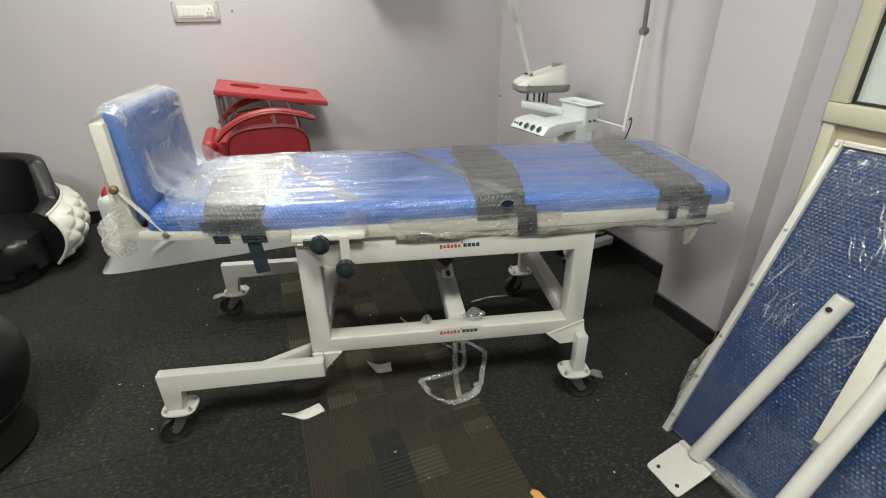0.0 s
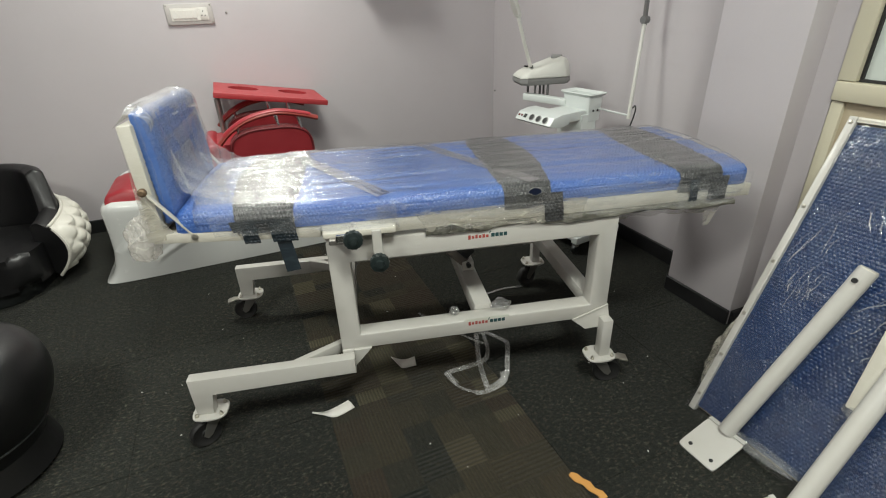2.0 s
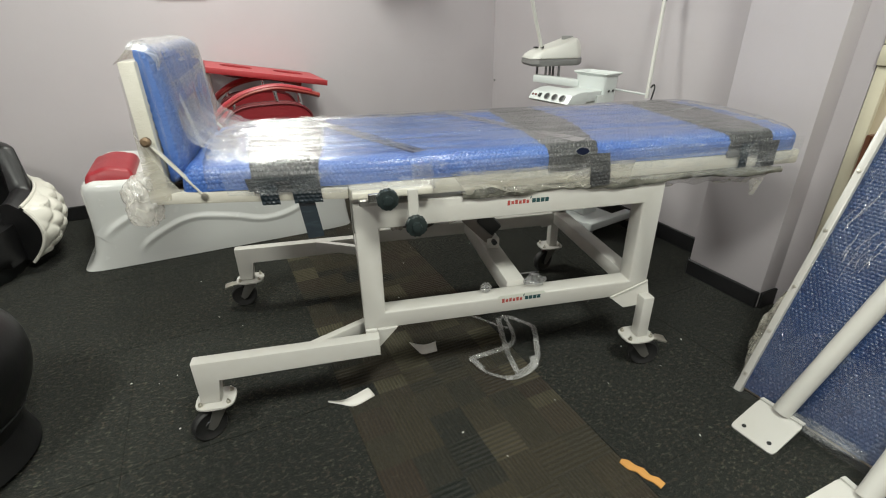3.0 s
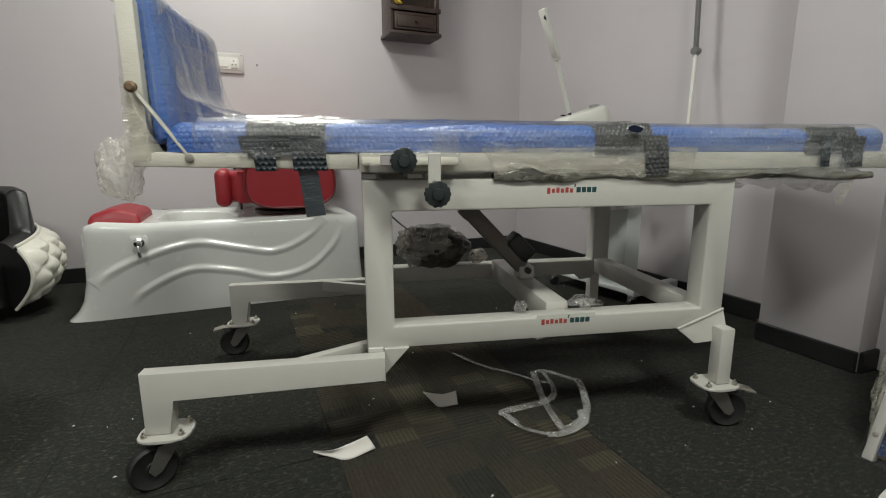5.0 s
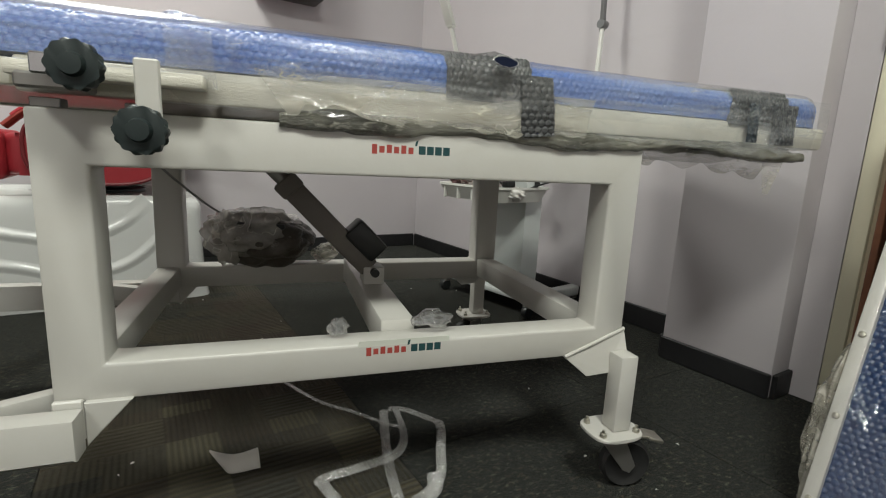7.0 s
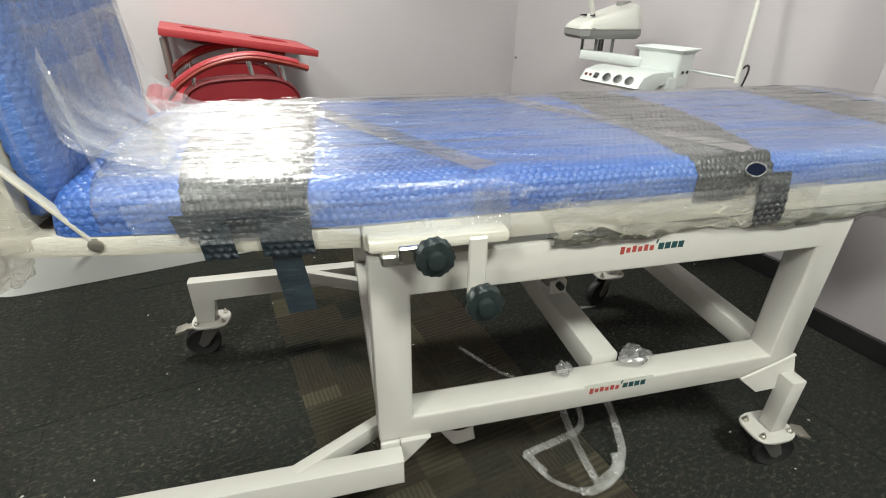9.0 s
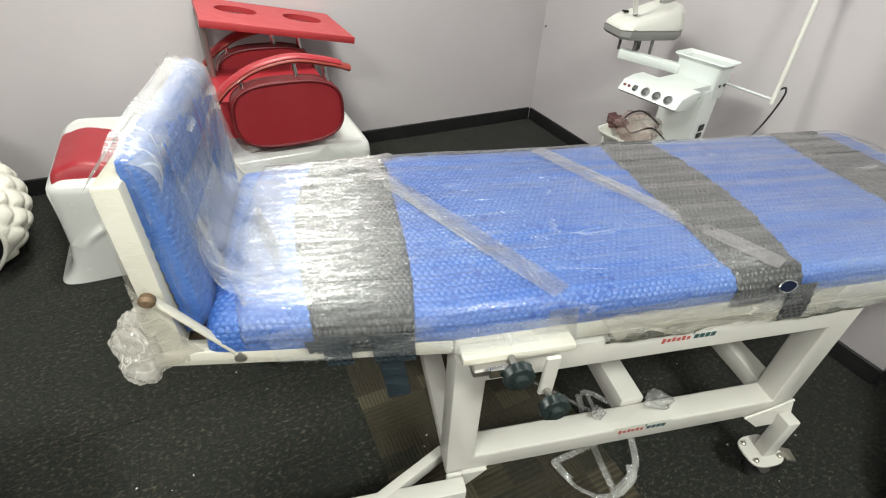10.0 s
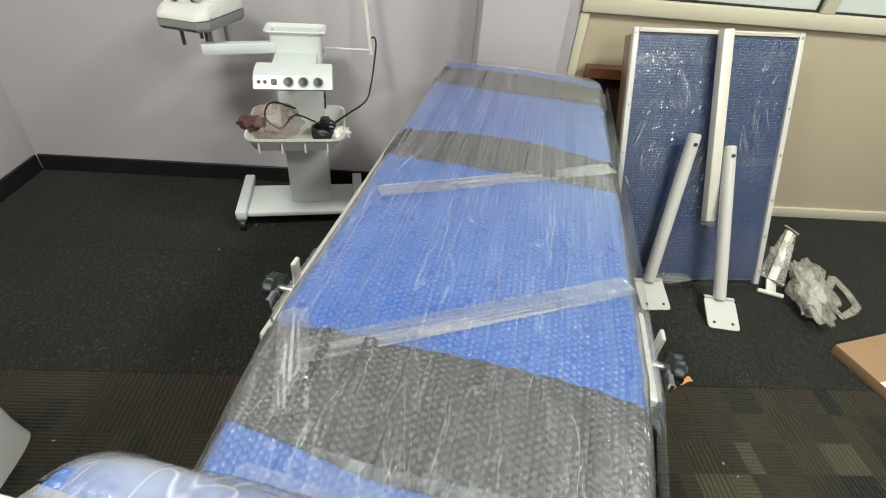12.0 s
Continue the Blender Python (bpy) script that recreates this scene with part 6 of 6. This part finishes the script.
# ---- things on the back wall ----
def switch_board():
    root = thing("switch_board", ROOM @ pose(-2.018, 0.0, 1.213), "grey-white switch board with five switches and a socket", "switch board")
    part("plate", box(-0.125, 0.125, -0.012, -0.0005, -0.056, 0.056, 0.006, 2), PLATE, root)
    part("inset", box(-0.098, 0.098, -0.0145, -0.0125, -0.034, 0.034, 0.002, 1), SWITCH, root)
    for k in range(5):
        x = -0.078 + k * 0.026
        part("switch", prism([(-0.0105, 0), (0.0105, 0), (0.0105, 0.007), (-0.0105, 0.003)], 0.042, pose(x, -0.0148, -0.021) @ Matrix(((1, 0, 0, 0), (0, -1, 0, 0), (0, 0, 1, 0), (0, 0, 0, 1))), 0.0008, 1), PAPER, root)
    sock = part("socket", box(0.052, 0.092, -0.0175, -0.0148, -0.026, 0.026, 0.003, 2), SWITCH, root)
    for x, z in ((0.072, 0.013), (0.063, -0.008), (0.081, -0.008)):
        part("pin_hole", lathe([(0, 0), (0.0035, 0), (0.0035, 0.0006), (0, 0.0006)], 10, pose(x, -0.0176, z, 90)), BLACK, sock)
    for x, z in ((-0.115, 0.046), (0.115, 0.046), (-0.115, -0.046), (0.115, -0.046)):
        part("screw", lathe([(0, 0), (0.0045, 0), (0.0035, 0.002), (0, 0.0022)], 10, pose(x, -0.0122, z, 90)), GREYSTEEL, root)
    spot = thing("wall_screw", ROOM @ pose(-1.82, 0.0, 1.215), "small rawlplug screw stub in the wall", "screw")
    part("head", lathe([(0, 0), (0.006, 0), (0.004, 0.005), (0, 0.006)], 10, pose(0, -0.0005, 0, 90)), GREYSTEEL, spot)
    spot = thing("wall_screw", ROOM @ pose(-0.02, -0.03, 0.605, 0, 0, -90), "small rawlplug screw stub in the wall", "screw")
    part("head", lathe([(0, 0), (0.008, 0), (0.006, 0.006), (0, 0.007)], 10, pose(0, -0.0005, 0, 90)), LENS, spot)


switch_board()


def wall_shrine():
    root = thing("wall_cabinet", ROOM @ pose(-0.895, 0.0, 1.415), "small dark wooden wall cabinet with a drawer and an open niche", "cabinet")
    w, d = 0.158, 0.195
    part("back", box(-w, w, -0.014, -0.0005, 0.03, 0.62, 0.002, 1), DARKWOOD, root)
    part("bottom", box(-w - 0.012, w + 0.012, -d - 0.012, -0.0005, 0.0, 0.022, 0.004, 2), DARKWOOD, root)
    for x in (-w, w - 0.018):
        part("side", box(x, x + 0.018, -d, -0.0145, 0.0225, 0.60, 0.003, 2), DARKWOOD, root)
    part("shelf", box(-w + 0.0185, w - 0.0185, -d, -0.0145, 0.145, 0.160, 0.002, 1), DARKWOOD, root)
    part("moulding", box(-w - 0.008, w + 0.008, -d - 0.010, -d - 0.0005, 0.138, 0.168, 0.004, 2), DARKWOOD, root)
    dr = part("drawer", box(-w + 0.022, w - 0.022, -d - 0.004, -d + 0.014, 0.030, 0.132, 0.004, 2), DARKWOOD, root)
    part("panel", box(-w + 0.040, w - 0.040, -d - 0.008, -d - 0.0045, 0.046, 0.116, 0.004, 2), DARKWOOD, dr)
    part("pull", lathe([(0, 0), (0.006, 0), (0.005, 0.008), (0.010, 0.014), (0.008, 0.02), (0, 0.021)], 16, pose(0, -d - 0.0085, 0.081, 90)), DARKWOOD, dr)
    part("top", box(-w - 0.014, w + 0.014, -d - 0.012, -0.0005, 0.6005, 0.622, 0.004, 2), DARKWOOD, root)
    for x in (-w + 0.020, w - 0.020):
        part("column", lathe([(0.012, 0.0), (0.014, 0.02), (0.008, 0.04), (0.011, 0.2), (0.008, 0.38), (0.014, 0.40), (0.012, 0.43)], 16, pose(x, -d + 0.012, 0.1685)), DARKWOOD, root)
    tag = thing("yellow_garland", ROOM @ pose(-1.015, -0.215, 1.584), "small yellow flower garland lying in the cabinet niche", "garland")
    part("flowers", crumple("flowers", (0.028, 0.012, 0.013), 71, 16, 0.5), YELLOW, tag, m=pose(0, 0, 0.013, 0, 24, 0))


wall_shrine()


# ---- loose things on the carpet ----
def paper_curl(m, low, high):
    """A curled strip of paper between its edge on the floor and its raised edge."""
    root = thing("paper_scrap", m, "curled strip of white paper on the carpet", "paper")
    low, high = (np.array(smooth_path(q, 6)) for q in (low, high))
    t = np.linspace(0, 1, 7)[:, None, None]
    bow = 0.004 * np.sin(math.pi * t) * np.array([0.0, 1.0, 0.0])
    ob = part("sheet", grid_mesh("sheet", low * (1 - t) + high * t + bow), PAPER, root)
    solid = ob.modifiers.new("thickness", "SOLIDIFY")
    solid.thickness = 0.0008


paper_curl(pose(-0.476, 1.219, 0.001), [(-0.07, -0.002, 0.016), (-0.033, -0.008, 0.004), (0.009, -0.021, 0.001), (0.071, 0.002, 0.008)], [(-0.07, -0.001, 0.017), (-0.027, -0.011, 0.022), (0.012, -0.004, 0.03), (0.052, 0.012, 0.036)])
paper_curl(pose(-0.22, 1.4, 0.001), [(-0.044, 0.033, 0.028), (-0.02, 0.008, 0.008), (-0.002, -0.008, 0.002), (0.048, -0.005, 0.004)], [(-0.044, 0.034, 0.029), (-0.014, 0.007, 0.035), (0.01, 0.0, 0.036), (0.044, 0.002, 0.042)])


def film_ribbon():
    root = thing("film_ribbon", pose(0, 0, 0), "loop of clear torn packing film lying on the carpet", "film")
    tail = [(-0.123, 1.73, 0.012), (-0.046, 1.603, 0.016), (0.017, 1.538, 0.02), (0.075, 1.476, 0.02), (0.115, 1.442, 0.02)]
    loop = [(0.096, 1.508, 0.03), (0.128, 1.502, 0.03), (0.176, 1.449, 0.03), (0.186, 1.402, 0.04), (0.152, 1.292, 0.05), (0.138, 1.251, 0.03), (0.095, 1.217, 0.015), (0.048, 1.199, 0.012), (0.012, 1.203, 0.012)]
    thin = [(0.012, 1.203, 0.012), (-0.033, 1.237, 0.012), (-0.051, 1.27, 0.012), (-0.057, 1.307, 0.012)]
    back = [(-0.057, 1.300, 0.012), (-0.071, 1.316, 0.012), (-0.048, 1.322, 0.016), (0.006, 1.334, 0.016), (0.076, 1.35, 0.02), (0.101, 1.377, 0.03), (0.109, 1.427, 0.035), (0.113, 1.494, 0.032)]
    cross = [(0.086, 1.504, 0.03), (0.069, 1.402, 0.02), (0.06, 1.304, 0.014), (0.059, 1.204, 0.012)]
    for points, r in ((tail, 0.006), (loop, 0.0095), (thin, 0.006), (back, 0.0085), (cross, 0.010)):
        part("ribbon", tube(smooth_path(points, 7), r, 8, flat=0.3), RIBBON, root)
    part("ribbon", tube(smooth_path([(0.130, 1.262, 0.032), (0.122, 1.235, 0.020), (0.070, 1.207, 0.014)], 6), 0.014, 8, flat=0.25), RIBBON, root)
    part("ribbon", tube(smooth_path([(-0.066, 1.318, 0.012), (-0.058, 1.285, 0.016), (-0.044, 1.262, 0.012)], 6), 0.011, 8, flat=0.3), RIBBON, root)
    wisp = thing("film_wisp", pose(0.30, 1.83, 0.0), "thin wisp of clear film lying on the carpet", "film")
    part("ribbon", tube(smooth_path([(-0.09, -0.01, 0.006), (0.0, 0.012, 0.010), (0.10, 0.02, 0.006)], 6), 0.006, 6, flat=0.35), TAPE, wisp)


film_ribbon()


def orange_scrap():
    root = thing("card_scrap", pose(0.24, 0.795, 0.001, 0, 0, -55), "torn strip of orange card on the carpet", "card")
    shape = [(-0.055, -0.010), (-0.03, -0.016), (-0.01, -0.008), (0.01, -0.014), (0.035, -0.010), (0.055, -0.016), (0.058, 0.006), (0.04, 0.012), (0.02, 0.004), (0.0, 0.014), (-0.02, 0.008), (-0.04, 0.012), (-0.056, 0.004)]
    part("scrap", prism(shape, 0.003, None, 0.0005, 1), ORANGE, root)


orange_scrap()


def hardware_heap():
    root = thing("metal_bracket", ROOM @ pose(-0.66, -3.36, 0.0), "film-wrapped metal bracket with chrome bars lying on the carpet", "bracket")
    low, foot, top = ((0.005, 0.052, 0.05), (-0.075, -0.02, 0.05)), ((-0.059, 0.068, 0.010), (-0.096, -0.023, 0.010)), ((0.150, -0.080, 0.2), (0.082, -0.100, 0.2))
    for (p, q), r in ((low, 0.008), (foot, 0.010), (top, 0.008)):
        part("bar", tube([p, q], r, 14), CHROME if r < 0.009 else STEEL_WRAPPED, root)
    part("arm", slanted((-0.040, 0.016, 0.052), (0.112, -0.088, 0.198), 0.034, 0.012, r=0.003), STEEL_WRAPPED, root)
    part("arm", slanted((-0.078, 0.022, 0.012), (-0.036, 0.014, 0.050), 0.040, 0.010, r=0.003), STEEL_WRAPPED, root)
    part("film", film_sheet("film", [low[0], low[1], (0.088, -0.094, 0.205), (0.142, -0.084, 0.208)], 40, 30, 0.008, 81, 10, 60), FILM_DENSE, root, "milky film wound round the bracket")
    part("film", crumple("film", (0.05, 0.035, 0.055), 86, 30, 0.5), FILM_MILK, root, m=pose(0.045, -0.04, 0.118, 0, 40, -30))
    bag = thing("hardware_bag", ROOM @ pose(-0.755, -3.485, 0.0, 0, 0, -22), "crumpled clear bag of hardware on the carpet", "bag")
    part("bag_body", crumple("bag_body", (0.185, 0.075, 0.048), 82, 50, 0.42, 3, 14), FILM_DENSE, bag, m=pose(0, 0, 0.050))
    part("contents", crumple("contents", (0.13, 0.045, 0.03), 83, 24, 0.5), STEEL, bag, m=pose(0.01, 0, 0.042))
    part("contents", crumple("contents", (0.05, 0.028, 0.022), 85, 18, 0.5), GREYSTEEL, bag, m=pose(-0.10, 0.03, 0.034))
    loop = [(-0.62, -3.700), (-0.71, -3.696), (-0.80, -3.685), (-0.838, -3.63), (-0.862, -3.572), (-0.815, -3.560), (-0.77, -3.562), (-0.70, -3.62), (-0.645, -3.675), (-0.62, -3.700)]
    pk = thing("film_strip", ROOM @ pose(-0.74, -3.63, 0.0), "folded loop of clear film on the carpet", "film")
    part("fold", tube([(x + 0.74, y + 3.63, 0.012 + 0.004 * math.sin(9 * k)) for k, (x, y) in enumerate(loop)], 0.017, 10, flat=0.45), FILM_DENSE, pk)


hardware_heap()


def carton():
    root = thing("carton", ROOM @ pose(-1.19, -3.615, 0.0, 0, 0, 14.5), "flat brown cardboard carton with tape on the carpet", "carton")
    part("body", box(-0.20, 0.20, -0.17, 0.17, 0.0, 0.036, 0.003, 2), CARD, root)
    for x0, x1 in ((-0.200, -0.001), (0.001, 0.200)):
        part("flap", box(x0, x1, -0.1695, 0.1695, 0.0365, 0.0400, 0.001, 1), CARD, root)
    part("tape", box(-0.027, 0.027, -0.171, 0.171, 0.0402, 0.0410, 0), PLASTIC, root)


carton()


def lint():
    """Crumbs and lint trodden into the carpet round the bed."""
    rng = random.Random(77)
    bm = bmesh.new()
    for _ in range(46):
        x, y = rng.uniform(-1.3, 1.0), rng.uniform(0.45, 2.6)
        r, turn = rng.uniform(0.0012, 0.0034), rng.uniform(0, math.pi)
        c, s = math.cos(turn), math.sin(turn)
        ring = [bm.verts.new((x + c * a * r - s * b * r, y + s * a * r + c * b * r, z)) for a, b, z in ((-1.6, 0, 0.001), (0, -0.8, 0.002), (1.5, 0.2, 0.001), (0.2, 0.9, 0.003))]
        bm.faces.new(ring)
        top = bm.verts.new((x, y, 0.004))
        for k in range(4):
            bm.faces.new((ring[k], ring[(k + 1) % 4], top))
    ob = part("lint", bm, PAPER, None)
    tagged(ob, "tiny pale crumbs of lint scattered on the dark carpet", "lint", "", "stuff")


lint()


# ---- carpet tiles ----
def carpet_tiles():
    """Tiles of 0.6 m on the floor, cut along the edges of the room."""
    CARPET.node_tree.nodes["plan"].object = floor
    whole = finish(box(-0.2996, 0.2996, -0.2996, 0.2996, -0.0055, 0.0, 0.0012, 1), "carpet_tile")
    for i in range(-5, 4):
        for j in range(-9, 1):
            u0, v0 = -1.812 + 0.6 * i, -0.35 + 0.6 * j
            u1, v1 = min(u0 + 0.6, 0.55), min(v0 + 0.6, 0.12)
            if u1 - u0 > 0.59 and v1 - v0 > 0.59:
                part("carpet_tile", whole, CARPET, floor, m=pose(u0 + 0.3, v0 + 0.3, 0))
            elif u1 - u0 > 0.02 and v1 - v0 > 0.02:
                part("carpet_tile", box(u0 + 0.0004, u1, v0 + 0.0004, v1, -0.0055, 0.0, 0.0012, 1), CARPET, floor)


carpet_tiles()
